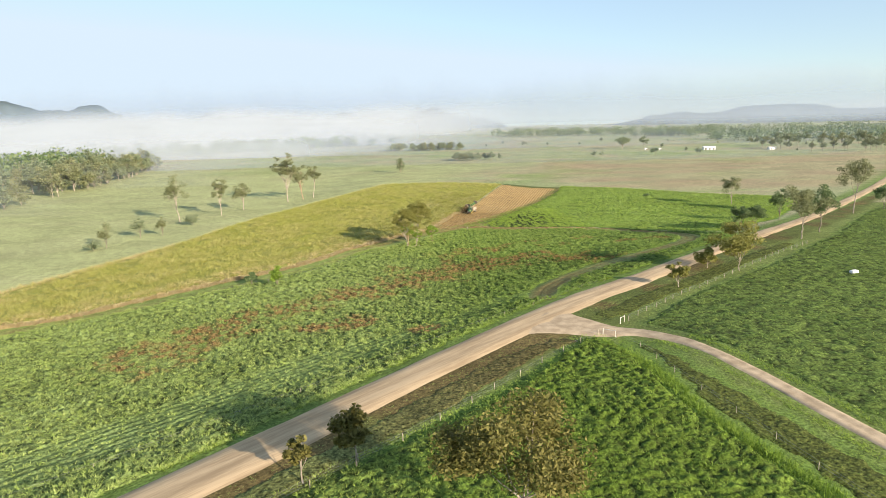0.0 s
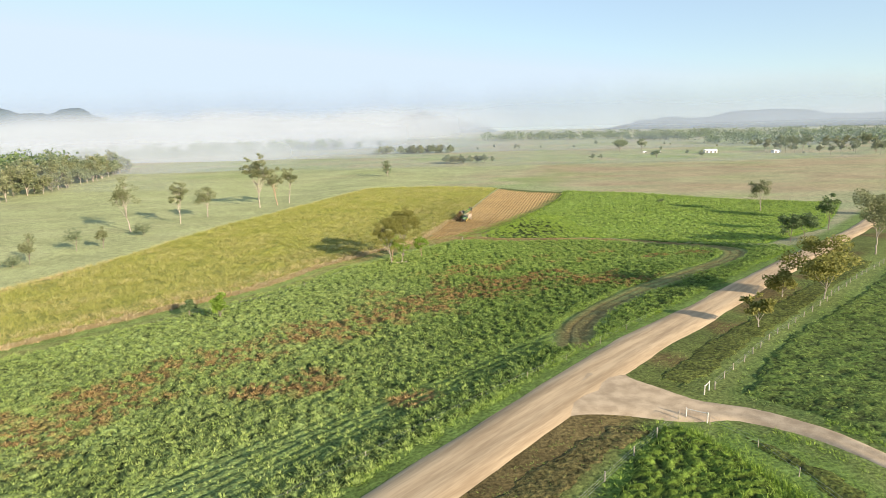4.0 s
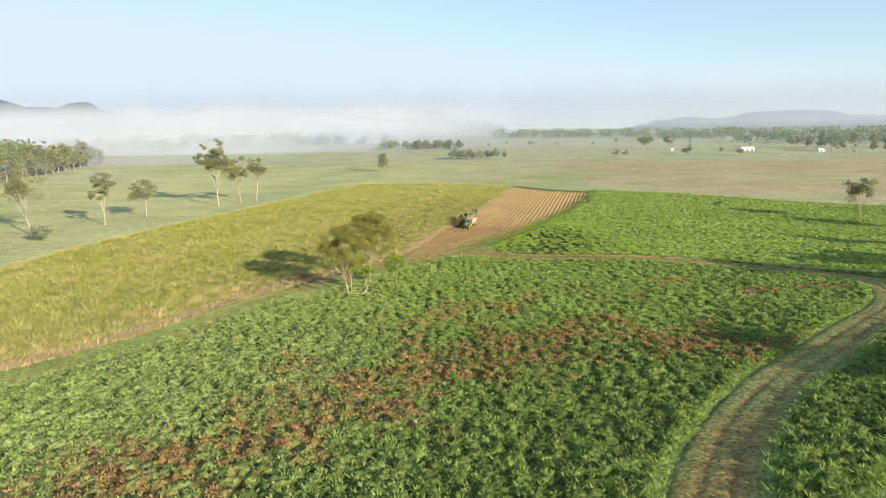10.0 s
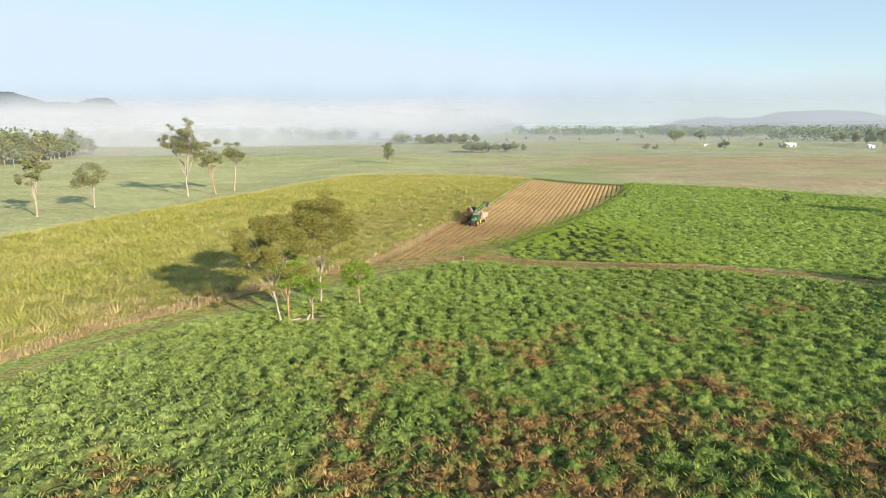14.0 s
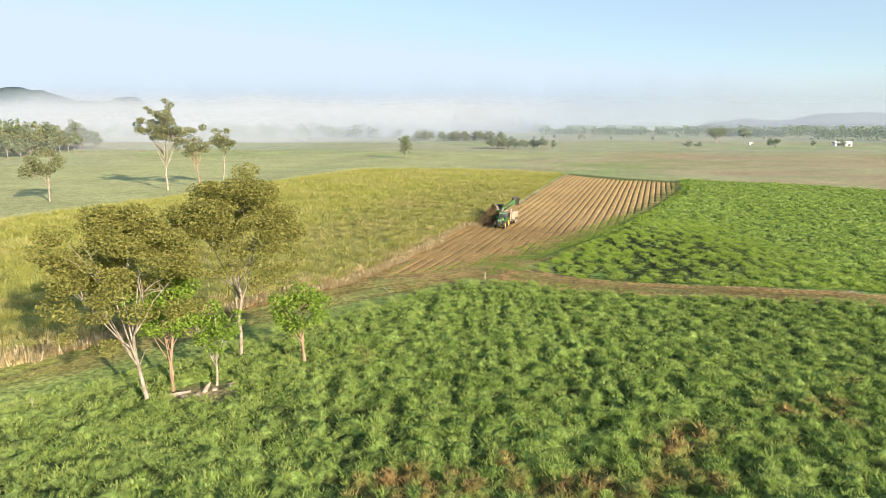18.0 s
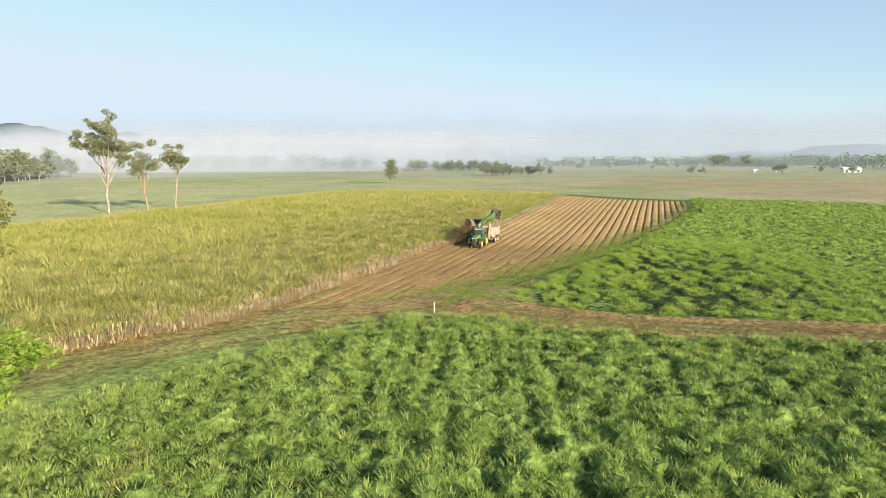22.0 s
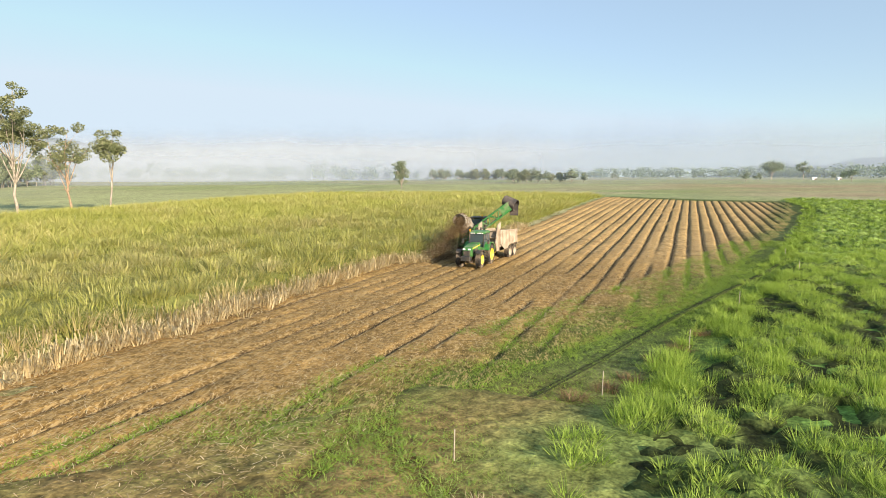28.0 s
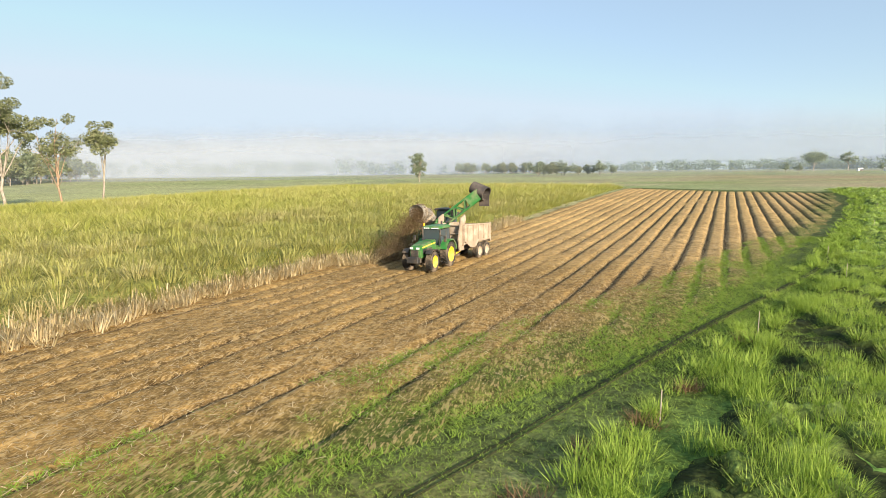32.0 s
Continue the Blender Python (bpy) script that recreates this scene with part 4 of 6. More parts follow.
def worn_ground():
    """The headland, the track and their meeting place: wheel ruts, clods and torn grass."""
    xs, ys = np.arange(-46, 102, 0.36), np.arange(144, 314, 0.36)
    X, Y = np.meshgrid(xs, ys)
    X = X + RNG.uniform(-.1, .1, X.shape)
    Y = Y + RNG.uniform(-.1, .1, X.shape)
    dt, dh = dist_line(TRACK[::2], X, Y), dist_line(HEADLAND[::2], X, Y)
    dj = np.hypot((X - 9) * 0.72, Y - 291)
    reach = np.maximum(np.maximum(4.4 - dt, np.where(Y > 225, 7.5 - dh, -1)), 15 - dj)
    cut = dist_line(CUT + CUT[:1], X, Y) * np.where(inside(CUT, X, Y), 1, -1)
    reach = np.minimum(reach, 4.0 - cut) - 3.6 * sstep(165, 146, Y) * (0.4 + fractal(X, Y, 4, 93))
    k = reach > 0
    fade = sstep(0, 1.2, reach)
    c = land_cover(X, Y)
    rut = np.zeros(X.shape)
    for r in RUTS:
        rut = np.maximum(rut, 1 - sstep(0.15, 0.55, dist_line(r[::2], X, Y)))
    rut = np.maximum(rut, (1 - sstep(0.25, 0.6, np.abs(dt - 1.05 - 0.5 * lattice(X, Y, 9, 89)))) * (Y < 268))
    rut *= sstep(0.2, 0.5, fractal(X, Y, 6, 88) + 0.1)
    edge = (1 - sstep(0.2, 1.3, np.abs(dt - 3.0))) * sstep(0.25, 0.6, fractal(X, Y, 2.2, 81) + 0.05) * sstep(240, 262, Y)
    clod = mounds(X, Y, 0.7, 82)[0]
    Z = ground_z(X, Y) + (fractal(X, Y, 14, 21) - 0.5) * 0.25 - 0.16 + 0.24 * fade - 0.09 * rut + 0.24 * edge * clod + 0.05 * lattice(X, Y, 0.5, 83) + 0.07 * RNG.uniform(-.5, .5, X.shape)
    reachable = 0.45 + 0.55 * sstep(250, 275, Y)
    for m, rgb in ((rut * 0.7 * reachable, (0.125, 0.098, 0.036)), (edge * (0.5 + 0.5 * clod), (0.31, 0.185, 0.085))):
        c = c * (1 - m[..., None]) + np.array(rgb) * m[..., None]
    idx = np.arange(X.size).reshape(X.shape)
    ok = k[:-1, :-1] & k[1:, :-1] & k[1:, 1:] & k[:-1, 1:]
    f = np.stack([idx[:-1, :-1], idx[:-1, 1:], idx[1:, 1:], idx[1:, :-1]], -1)[ok]
    used = np.unique(f)
    re = np.zeros(X.size, np.int64)
    re[used] = np.arange(len(used))
    me = mesh_arrays("farm_track", np.stack([X, Y, Z], -1).reshape(-1, 3)[used], re[f], M_LAND, {"cover": c.reshape(-1, 3)[used]})
    tagged(new("farm_track", me), "worn brown and green headland track with wheel ruts", "track", kind="structure")
    # torn dead grass along both sides
    x, y = scatter([(16, 280), (70, 262), (76, 276), (40, 292), (16, 298)], 6.0, 84)
    d = dist_line(TRACK[::2], x, y)
    q = (np.abs(d - 3.1) < 0.9) & (fractal(x, y, 2.2, 81) > 0.38)
    x, y = x[q], y[q]
    me = blades("dead_grass", x, y, ground_z(x, y) + 0.08, 14, RNG.uniform(0.12, 0.3, len(x)), np.full(len(x), 0.6), 0.035, M_STRAW, lean=0.8)
    tagged(new("dead_grass", me), "torn brown dead grass heaped along the track", "grass", kind="stuff")


x_, y_ = scatter([(-4, 286), (10, 292), (23.5, 300.5), (30, 312), (41.5, 332), (57, 361), (44, 361), (29, 334), (17, 317), (8, 303), (-6, 290)], 12.0, 87)
q_ = fractal(x_, y_, 3.0, 90) + 0.25 * (1 - sstep(1, 7, dist_line(VERGE[5:] + VERGE[:1], x_, y_))) + 0.35 * (1 - sstep(4, 8, np.hypot(x_ - 17, y_ - 302))) > 0.40
x_, y_ = x_[q_], y_[q_]
me_ = blades("mown_grass", x_, y_, ground_z(x_, y_) + 0.03, 14, np.full(len(x_), 0.20), np.full(len(x_), 0.45), 0.028, M_BLADE, None, lean=0.5, tones=0.2 + 0.5 * fractal(x_, y_, 2, 91))
tagged(new("mown_grass", me_), "short green grass growing through cane trash", "grass", kind="stuff")


def straw():
    """Cane leaf and stalk ends lying on the cut ground."""
    x, y = scatter([(-16, 278), (6, 330), (14, 362), (60, 372), (40, 338), (22, 310), (8, 293)], 20.0, 77)
    q = dist_line([(16, 302), (24, 313), (36, 333), (52, 364), (60, 380)], x, y) > 5.5 - 4 * RNG.uniform(0, 1, len(x)) ** 4
    x, y = x[q], y[q]
    x2, y2 = scatter([(-44, 233), (-36, 248), (-30, 259), (-17, 276), (-6, 286), (0, 284), (-8, 274), (-26, 254), (-38, 234)], 9.0, 85)
    x, y = np.append(x, x2), np.append(y, y2)
    n = len(x)
    a = RNG.uniform(0, math.pi, n)
    L, w = RNG.uniform(0.04, 0.17, n), RNG.uniform(0.006, 0.014, n)
    z = ground_z(x, y) + 0.09 + RNG.uniform(0, 0.05, n)
    tilt = RNG.uniform(-0.25, 0.25, n) * L
    ca, sa_ = np.cos(a), np.sin(a)
    v = np.stack([np.c_[x - ca * L - sa_ * w, y - sa_ * L + ca * w, z - tilt], np.c_[x - ca * L + sa_ * w, y - sa_ * L - ca * w, z - tilt],
                  np.c_[x + ca * L + sa_ * w, y + sa_ * L - ca * w, z + tilt], np.c_[x + ca * L - sa_ * w, y + sa_ * L + ca * w, z + tilt]], 1).reshape(-1, 3)
    me = mesh_arrays("cane_straw", v, np.arange(4 * n).reshape(-1, 4), M_STRAW)
    tagged(new("cane_straw", me), "pale cane straw scattered over the cut rows", "straw", kind="stuff")


M_STRAW = foliage("pale_straw", [(0.30, 0.20, 0.10), (0.50, 0.37, 0.2), (0.68, 0.55, 0.34)], 0.1)
straw()
worn_ground()


def cane():
    """Standing cane: a dense inner mass and a coat of long leaves, with dry stalks along the open edges."""
    x, y = scatter(CANE, 1.15, 71)
    row = ((x - EDGE0.x) * ROW_D.y - (y - EDGE0.y) * ROW_D.x)
    snap = np.round(row / 1.65) * 1.65 - row
    x, y = x + ROW_D.y * snap * 0.7, y - ROW_D.x * snap * 0.7
    edge = dist_line(CANE + CANE[:1], x, y)
    hm, tn = mounds(x, y, 2.2, 74)
    hh = 1.55 + 0.7 * fractal(x, y, 9, 72) + 1.0 * hm + RNG.uniform(-0.25, 0.25, len(x)) - 0.6 * (1 - sstep(0, 2.0, edge)) - 0.8 * sstep(370, 470, y)
    z = ground_z(x, y) + hh - 1.3
    dry = (np.clip(fractal(x, y, 12, 73) * 0.5 - 0.12, 0, 0.35) + 0.55 * (1 - sstep(0, 3 + 8 * sstep(270, 240, y), edge)) * (x < 0)) * RNG.uniform(0, 1.6, len(x))
    near = dist_line(CANE[9:16], x, y) < 30 + 26 * (fractal(x, y, 10, 86) - 0.5) + RNG.uniform(-5, 5, len(x))
    for k, n, w, sg in ((near, 40, 0.045, 2), (~near, 16, 0.12, 1)):
        m = int(k.sum())
        me = blades("standing_cane", x[k], y[k], z[k], n, np.full(m, 1.5), np.full(m, 1.9), w, M_CANE, dry[k], segs=sg, droop=0.3, lean=0.55, tones=np.clip((0.30 if sg == 2 else 0.12) + 1.0 * hm[k] * (0.6 + 0.6 * tn[k]), 0, 1))
        tagged(new("standing_cane", me), "dense yellow-green standing sugar cane", "crop", kind="stuff")
    # inner mass: a bumpy filler sheet, coloured darker for the shade among leaves
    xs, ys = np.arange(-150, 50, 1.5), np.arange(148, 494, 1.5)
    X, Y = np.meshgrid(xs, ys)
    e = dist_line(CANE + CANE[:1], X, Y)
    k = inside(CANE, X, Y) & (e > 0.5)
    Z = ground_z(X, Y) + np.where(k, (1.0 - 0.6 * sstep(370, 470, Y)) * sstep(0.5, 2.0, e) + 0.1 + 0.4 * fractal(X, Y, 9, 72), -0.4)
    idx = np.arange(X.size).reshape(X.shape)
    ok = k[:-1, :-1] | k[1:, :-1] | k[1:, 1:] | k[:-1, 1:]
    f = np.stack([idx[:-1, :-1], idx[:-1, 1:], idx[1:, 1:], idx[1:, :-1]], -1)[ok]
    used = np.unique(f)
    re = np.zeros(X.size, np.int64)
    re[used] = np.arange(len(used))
    me = mesh_arrays("cane_inner_sheet", np.stack([X, Y, Z], -1).reshape(-1, 3)[used], re[f], M_CANE_IN)
    tagged(new("cane_inner_sheet", me), "dark sheet inside the cane block, coloured for the shade among leaves", "crop", kind="stuff")
    # dry stalks along the open side
    line = smooth_line(CANE[:16], 0.7)
    p = np.array(line)
    tan = np.gradient(p, axis=0)
    tan /= np.linalg.norm(tan, axis=1)[:, None]
    p = p + np.c_[tan[:, 1], -tan[:, 0]] * 0.55
    p = np.repeat(p, 10, 0) + RNG.normal(0, 0.6, (len(p) * 10, 2))
    hs = RNG.uniform(0.6, 2.4, len(p)) * np.where(p[:, 1] > 282, 0.85, 1.0) * (0.7 + 0.6 * fractal(p[:, 0], p[:, 1], 3, 96))
    me = blades("dry_cane_stalks", p[:, 0], p[:, 1], ground_z(p[:, 0], p[:, 1]), 12, hs, np.full(len(p), 0.9), np.where(np.repeat(p[:, 1], 12) < 282, 0.10, 0.056), M_DRYCANE, RNG.uniform(0.7, 1.0, len(p)), segs=2, droop=0.5, lean=0.95, tones=RNG.uniform(0.3, 1, len(p)))
    tagged(new("dry_cane_stalks", me), "straw-coloured dry cane stalks along the cut edge", "crop", kind="stuff")


cane()


# ---- trees ----
def limb(vs, fs, pts, r0, r1, seg=6):
    """A tapered, bending tube through pts."""
    base = len(vs)
    n = len(pts)
    for i, p in enumerate(pts):
        d = (pts[min(i + 1, n - 1)] - pts[max(i - 1, 0)]).normalized()
        a = d.orthogonal().normalized()
        b = d.cross(a)
        r = r0 + (r1 - r0) * i / (n - 1)
        for k in range(seg):
            t = 2 * math.pi * k / seg
            vs.append(p + (a * math.cos(t) + b * math.sin(t)) * r)
    for i in range(n - 1):
        for k in range(seg):
            fs.append((base + i * seg + k, base + i * seg + (k + 1) % seg, base + (i + 1) * seg + (k + 1) % seg, base + (i + 1) * seg + k))


def tree_meshes(seed, H, W, base, r0, leaves, size, bark, leaf, stems=1, clumps=30, lean=(0, 0), flat=0.7, limbs=6, round_top=False, dead=0, dome=False, tight=1.0):
    """Trunk with forking limbs, and a broken crown of leaf clumps hung on their ends."""
    R = random.Random(seed)
    rg = np.random.default_rng(seed)
    vs, fs, tips = [], [], []
    cb = H * base
    for s in range(stems):
        off = Vector((R.uniform(-.5, .5), R.uniform(-.5, .5), 0)) * (0.09 * H if stems > 1 else 0)
        lx, ly = lean[0] + R.uniform(-.06, .06) + off.x / H * 2, lean[1] + R.uniform(-.06, .06) + off.y / H * 2
        top = cb * R.uniform(0.9, 1.1)
        trunk = [off + Vector((lx * z + R.uniform(-.012, .012) * H, ly * z + R.uniform(-.012, .012) * H, z)) for z in [top * i / 5 for i in range(6)]]
        trunk[0] = off - Vector((0, 0, 0.3))
        ra = r0 * (1.0 if stems == 1 else 0.75)
        limb(vs, fs, [trunk[0], trunk[0] + Vector((0, 0, 0.5))], ra * 1.5, ra, 8)
        limb(vs, fs, trunk, ra, ra * 0.6, 8)
        for j in range(limbs):
            az = 2 * math.pi * (j + R.random() * 0.7) / limbs
            rr = W * 0.5 * R.uniform(0.35, 0.95) * (0.75 if stems > 1 else 1)
            zz = cb + (H - cb) * (R.uniform(0.3, 0.82) if j else 0.9)
            if j == 0:
                rr *= 0.2
            start = trunk[R.choice((3, 4, 5))]
            end = Vector((trunk[-1].x + math.cos(az) * rr, trunk[-1].y + math.sin(az) * rr, zz))
            mid = start.lerp(end, 0.5) + Vector((R.uniform(-.05, .05) * H, R.uniform(-.05, .05) * H, R.uniform(0, .04) * H))
            limb(vs, fs, [start, start.lerp(mid, .5) + Vector((0, 0, -.01 * H)), mid, end], ra * 0.45, ra * 0.1)
            tips.append(end)
            for q in range(3):
                e2 = mid.lerp(end, R.uniform(0.1, 0.9)) + Vector((R.uniform(-1, 1), R.uniform(-1, 1), R.uniform(-.3, .8))) * W * 0.16
                s2 = mid.lerp(end, R.uniform(0.0, 0.5))
                limb(vs, fs, [s2, s2.lerp(e2, .5) + Vector((0, 0, .01 * H)), e2], ra * 0.2, ra * 0.05, 5)
                tips.append(e2)
    for j in range(dead):
        az, z = R.uniform(0, 6.28), H * R.uniform(0.2, 0.5)
        a = Vector((lean[0] * z, lean[1] * z, z))
        e = a + Vector((math.cos(az), math.sin(az), R.uniform(0, .5))) * H * 0.14
        limb(vs, fs, [a, a.lerp(e, .5) + Vector((0, 0, .03 * H)), e], r0 * 0.25, r0 * 0.05, 5)
    tm = mesh_arrays("trunk", [tuple(v) for v in vs], fs, bark, smooth=True)
    cen = [R.choice(tips) if c >= len(tips) else tips[c] for c in range(clumps)]
    cen = np.array([tuple(c) for c in cen]) + rg.normal(0, 1, (clumps, 3)) * np.array([.045 * W, .045 * W, .03 * H])
    if round_top:
        mid = np.array([cen[:, 0].mean(), cen[:, 1].mean(), cb + (H - cb) * 0.42])
        v = rg.normal(0, 1, (clumps, 3))
        v /= np.linalg.norm(v, axis=1)[:, None]
        rad = rg.uniform(0.45, 0.92, clumps)[:, None]
        cen = np.where(rg.uniform(0, 1, (clumps, 1)) < 0.75, mid + v * rad * np.array([W * .46, W * .46, (H - cb) * .52]), cen)
    if dome:
        top = np.array([tuple(trunk[-1])])[0]
        az, rr = rg.uniform(0, 6.283, clumps), np.sqrt(rg.uniform(0.02, 1, clumps))
        shell = np.c_[top[0] + np.cos(az) * rr * W * .48, top[1] + np.sin(az) * rr * W * .48, H * (0.95 - 0.30 * rr ** 2.4) - rg.gamma(1.2, 0.055, clumps) * H]
        cen = np.where(rg.uniform(0, 1, (clumps, 1)) < 0.8, shell, cen)
    cen[:, 2] = np.minimum(cen[:, 2], H * 0.97)
    cs = rg.uniform(0.55, 1.25, clumps)
    ci = rg.choice(clumps, leaves, p=cs ** 2 / (cs ** 2).sum())
    g = rg.normal(0, 1, (leaves, 3))
    g /= np.maximum(1, np.linalg.norm(g, axis=1) / 1.6)[:, None]
    rcl = W * (0.30 / clumps ** 0.33) * tight
    p = cen[ci] + g * (cs[ci] * rcl)[:, None] * np.array([1, 1, flat])
    a = rg.normal(0, 1, (leaves, 3)) * [1, 1, 0.7]
    a /= np.linalg.norm(a, axis=1)[:, None]
    b = np.cross(a, rg.normal(0, 1, (leaves, 3)))
    b /= np.linalg.norm(b, axis=1)[:, None]
    L = size * rg.uniform(0.6, 1.4, leaves)[:, None]
    v = np.stack([p - a * L, p + b * L * .42, p + a * L, p - b * L * .42], 1).reshape(-1, 3)
    cm = mesh_arrays("crown", v, np.arange(4 * leaves).reshape(-1, 4), leaf)
    return tm, cm


def tree(name, label, x, y, meshes, rz=0, sc=1.0, group="", category="tree", sink=0.0):
    t = thing(name, label, category, pose(x, y, gz(x, y) - sink, 0, 0, rz) @ Matrix.Scale(sc, 4), group)
    part("trunk", meshes[0], None, t)
    part("crown", meshes[1], None, t)
    return t


# the clump beside the cane headland
tree("gum_tree", "tall gum with pale trunk and rounded olive-gold crown", -12, 254.5, tree_meshes(11, 18.4, 12.0, 0.42, 0.19, 42000, 0.12, M_BARK, M_OLIVE, clumps=130, limbs=10, flat=0.55, dead=2, dome=True))
tree("gum_tree", "broad olive-gold gum leaning over the headland", -15.4, 244.5, tree_meshes(12, 16.6, 10.5, 0.40, 0.18, 38000, 0.12, M_BARK, M_OLIVE, clumps=120, limbs=10, lean=(-0.16, 0.12), flat=0.55, dead=2, dome=True))
tree("small_tree", "bright green small tree with twin tan trunks", -15, 248, tree_meshes(13, 10.6, 6.4, 0.36, 0.17, 5200, 0.17, M_BARK_RED, M_FRESH, stems=2, clumps=80, limbs=7))
tree("small_tree", "bright green sapling with a crooked bare trunk", -12.1, 249.6, tree_meshes(14, 7.2, 4.8, 0.38, 0.13, 2400, 0.16, M_BARK, M_FRESH, clumps=44, limbs=7, dead=2))
tree("small_tree", "bright green small tree with a gnarled tan trunk", -5.8, 253.6, tree_meshes(15, 8.2, 5.2, 0.36, 0.19, 3400, 0.17, M_BARK_RED, M_FRESH, clumps=56, limbs=7, dead=3))
# tall gums on the pasture behind the cane
tree("gum_tree", "very tall white-trunked gum with an open crown", -108.5, 424, tree_meshes(21, 34, 17, 0.42, 0.4, 9500, 0.33, M_BARK, M_GUM, clumps=60, limbs=13, tight=0.8))
tree("gum_tree", "tall tan-trunked gum with sparse leaning limbs", -99.5, 432, tree_meshes(22, 24, 15, 0.4, 0.34, 3400, 0.33, M_BARK_RED, M_GUM, clumps=34, limbs=8, tight=0.75, lean=(-0.14, 0.0), dead=3))
tree("gum_tree", "slender gum with a small leafy crown", -94, 440, tree_meshes(23, 22, 10, 0.6, 0.3, 2200, 0.4, M_BARK, M_GUM, clumps=20, limbs=5, lean=(0.1, 0.0), dead=3))
PASTURE = [(-148, 340, 27, 17, 31, "tall leaning pale-trunked gum on the hillside", (-0.12, 0)), (-133, 363, 22, 12, 32, "upright narrow grey-leaved gum on the pasture", (0, 0)), (-127, 386, 16, 15, 33, "wide sparse gum on the pasture", (0, 0))]
for px, py, h, w, sd, lb, ln in PASTURE:
    tree("gum_tree", lb, px, py, tree_meshes(sd, h, w, 0.42, 0.3, 3600, 0.33, M_BARK, M_GUM, clumps=34, limbs=8, lean=ln, tight=0.78))
for px, py, h, w, sd, m in ((-138, 296, 9, 5, 34, M_GUM), (-147, 292, 9.5, 8, 35, M_GREY), (-150, 267, 11.5, 9, 36, M_GUM), (-153, 262, 4, 8, 37, M_GREY), (-136, 328, 5, 9, 38, M_GREY), (-53, 187, 7, 4, 39, M_FRESH), (-63, 193, 4, 4, 40, M_DARKLEAF)):
    tree("small_tree", "small bushy tree on open grass", px, py, tree_meshes(sd, h, w, 0.22, 0.15, 1500, 0.3, M_BARK_DARK, m, clumps=22))
# along the road
ROADSIDE = [(7.1, 52.3, 16, 15, 41, M_OLIVE_DEEP, 13000, "large spreading olive-gold gum beside the gravel road", 0.3), (-17.8, 66.7, 6, 3.2, 42, M_OLIVE_DEEP, 1400, "young slim gum beside the road", 0.45), (-11.5, 68.7, 9.0, 5.4, 43, M_OLIVE_DEEP, 1600, "young branching gum beside the road", 0.4),
            (82.7, 169.8, 12.5, 15, 44, M_OLIVE, 5200, "broad golden-leaved roadside tree", 0.28), (74.9, 172.2, 6, 8, 45, M_OLIVE, 1800, "low golden roadside tree", 0.25), (58.8, 151.6, 6.6, 5, 46, M_OLIVE, 1500, "small golden roadside tree by the fence", 0.3)]
ROADSIDE += [(126.7, 215.9, 18.5, 15, 47, M_GUM, 5200, "tall leafy green gum beside the road", 0.3), (142.6, 231.7, 18, 13, 48, M_DARKLEAF, 4200, "tall dark green gum beside the road", 0.3), (130.3, 256.3, 8.5, 10, 49, M_DARKLEAF, 2200, "dark bushy roadside tree", 0.2),
            (192.8, 288.7, 25, 17, 50, M_GUM, 4200, "tall white-trunked gum leaning beside the road", 0.5), (159.6, 341.3, 16, 11, 51, M_GUM, 2200, "lone gum at the green field's edge", 0.35), (119.9, 246.9, 10, 8, 52, M_DARKLEAF, 2200, "dark leafy roadside tree", 0.2), (148.6, 271.5, 14, 8, 53, M_DARKLEAF, 2200, "dark leafy roadside tree", 0.25), (215, 300, 14, 12, 54, M_DARKLEAF, 2400, "dark bushy tree beside the road", 0.2)]
for px, py, h, w, sd, m, nl, lb, bs in ROADSIDE:
    tree("gum_tree", lb, px, py, tree_meshes(sd, h, w, bs, 0.06 + h * 0.009, nl, 0.22 if nl > 9000 else 0.34, M_BARK if m is not M_DARKLEAF else M_BARK_DARK, m, clumps=90 if nl > 9000 else 34, limbs=8 if nl > 9000 else 6))
# lone trees of the plain
tree("lone_tree", "rounded leafy tree alone on the plain", -42, 599, tree_meshes(55, 16, 9, 0.12, 0.28, 3000, 0.36, M_BARK, M_GREY, clumps=64, limbs=13, tight=1.1, round_top=True))
tree("lone_tree", "wide flat-topped tree on the far plain", 262, 915, tree_meshes(56, 18, 25, 0.35, 0.5, 2600, 0.6, M_BARK, M_GREY, clumps=44, limbs=10))
tree("lone_tree", "open tree on the far plain", 300, 935, tree_meshes(57, 18, 14, 0.4, 0.4, 1300, 0.6, M_BARK, M_GREY, clumps=26))
tree("lone_tree", "small dark tree on the far plain", 262, 770, tree_meshes(58, 9, 10, 0.3, 0.3, 900, 0.6, M_BARK_DARK, M_DARKLEAF, clumps=14))
FARTREES = [tree_meshes(80 + i, 16 + i * 1.5, 10 + i, 0.3, 0.24, 850, 0.74, M_BARK, m, clumps=30, limbs=7) for i, m in enumerate((M_GUM, M_GREY, M_GUM, M_GREY))]


LOWTREES = [tree_meshes(90 + i, 12 + i, 10 + i, 0.1, 0.16, 900, 0.6, M_BARK, m, clumps=30, limbs=8) for i, m in enumerate((M_GREY, M_GUM, M_GREY))]


def grove(pts_fn, count, seed, label, group, lo=0.8, hi=1.25, kinds=FARTREES):
    R = random.Random(seed)
    for i in range(count):
        x, y = pts_fn(R)
        tree("gum_tree", label, x, y, kinds[R.randrange(len(kinds))], R.uniform(0, 360), R.uniform(lo, hi), group)


def forest_place(R):
    y = R.uniform(395, 745)
    return -297 - (y - 408) * 0.116 - 75 * R.random() ** 1.5, y


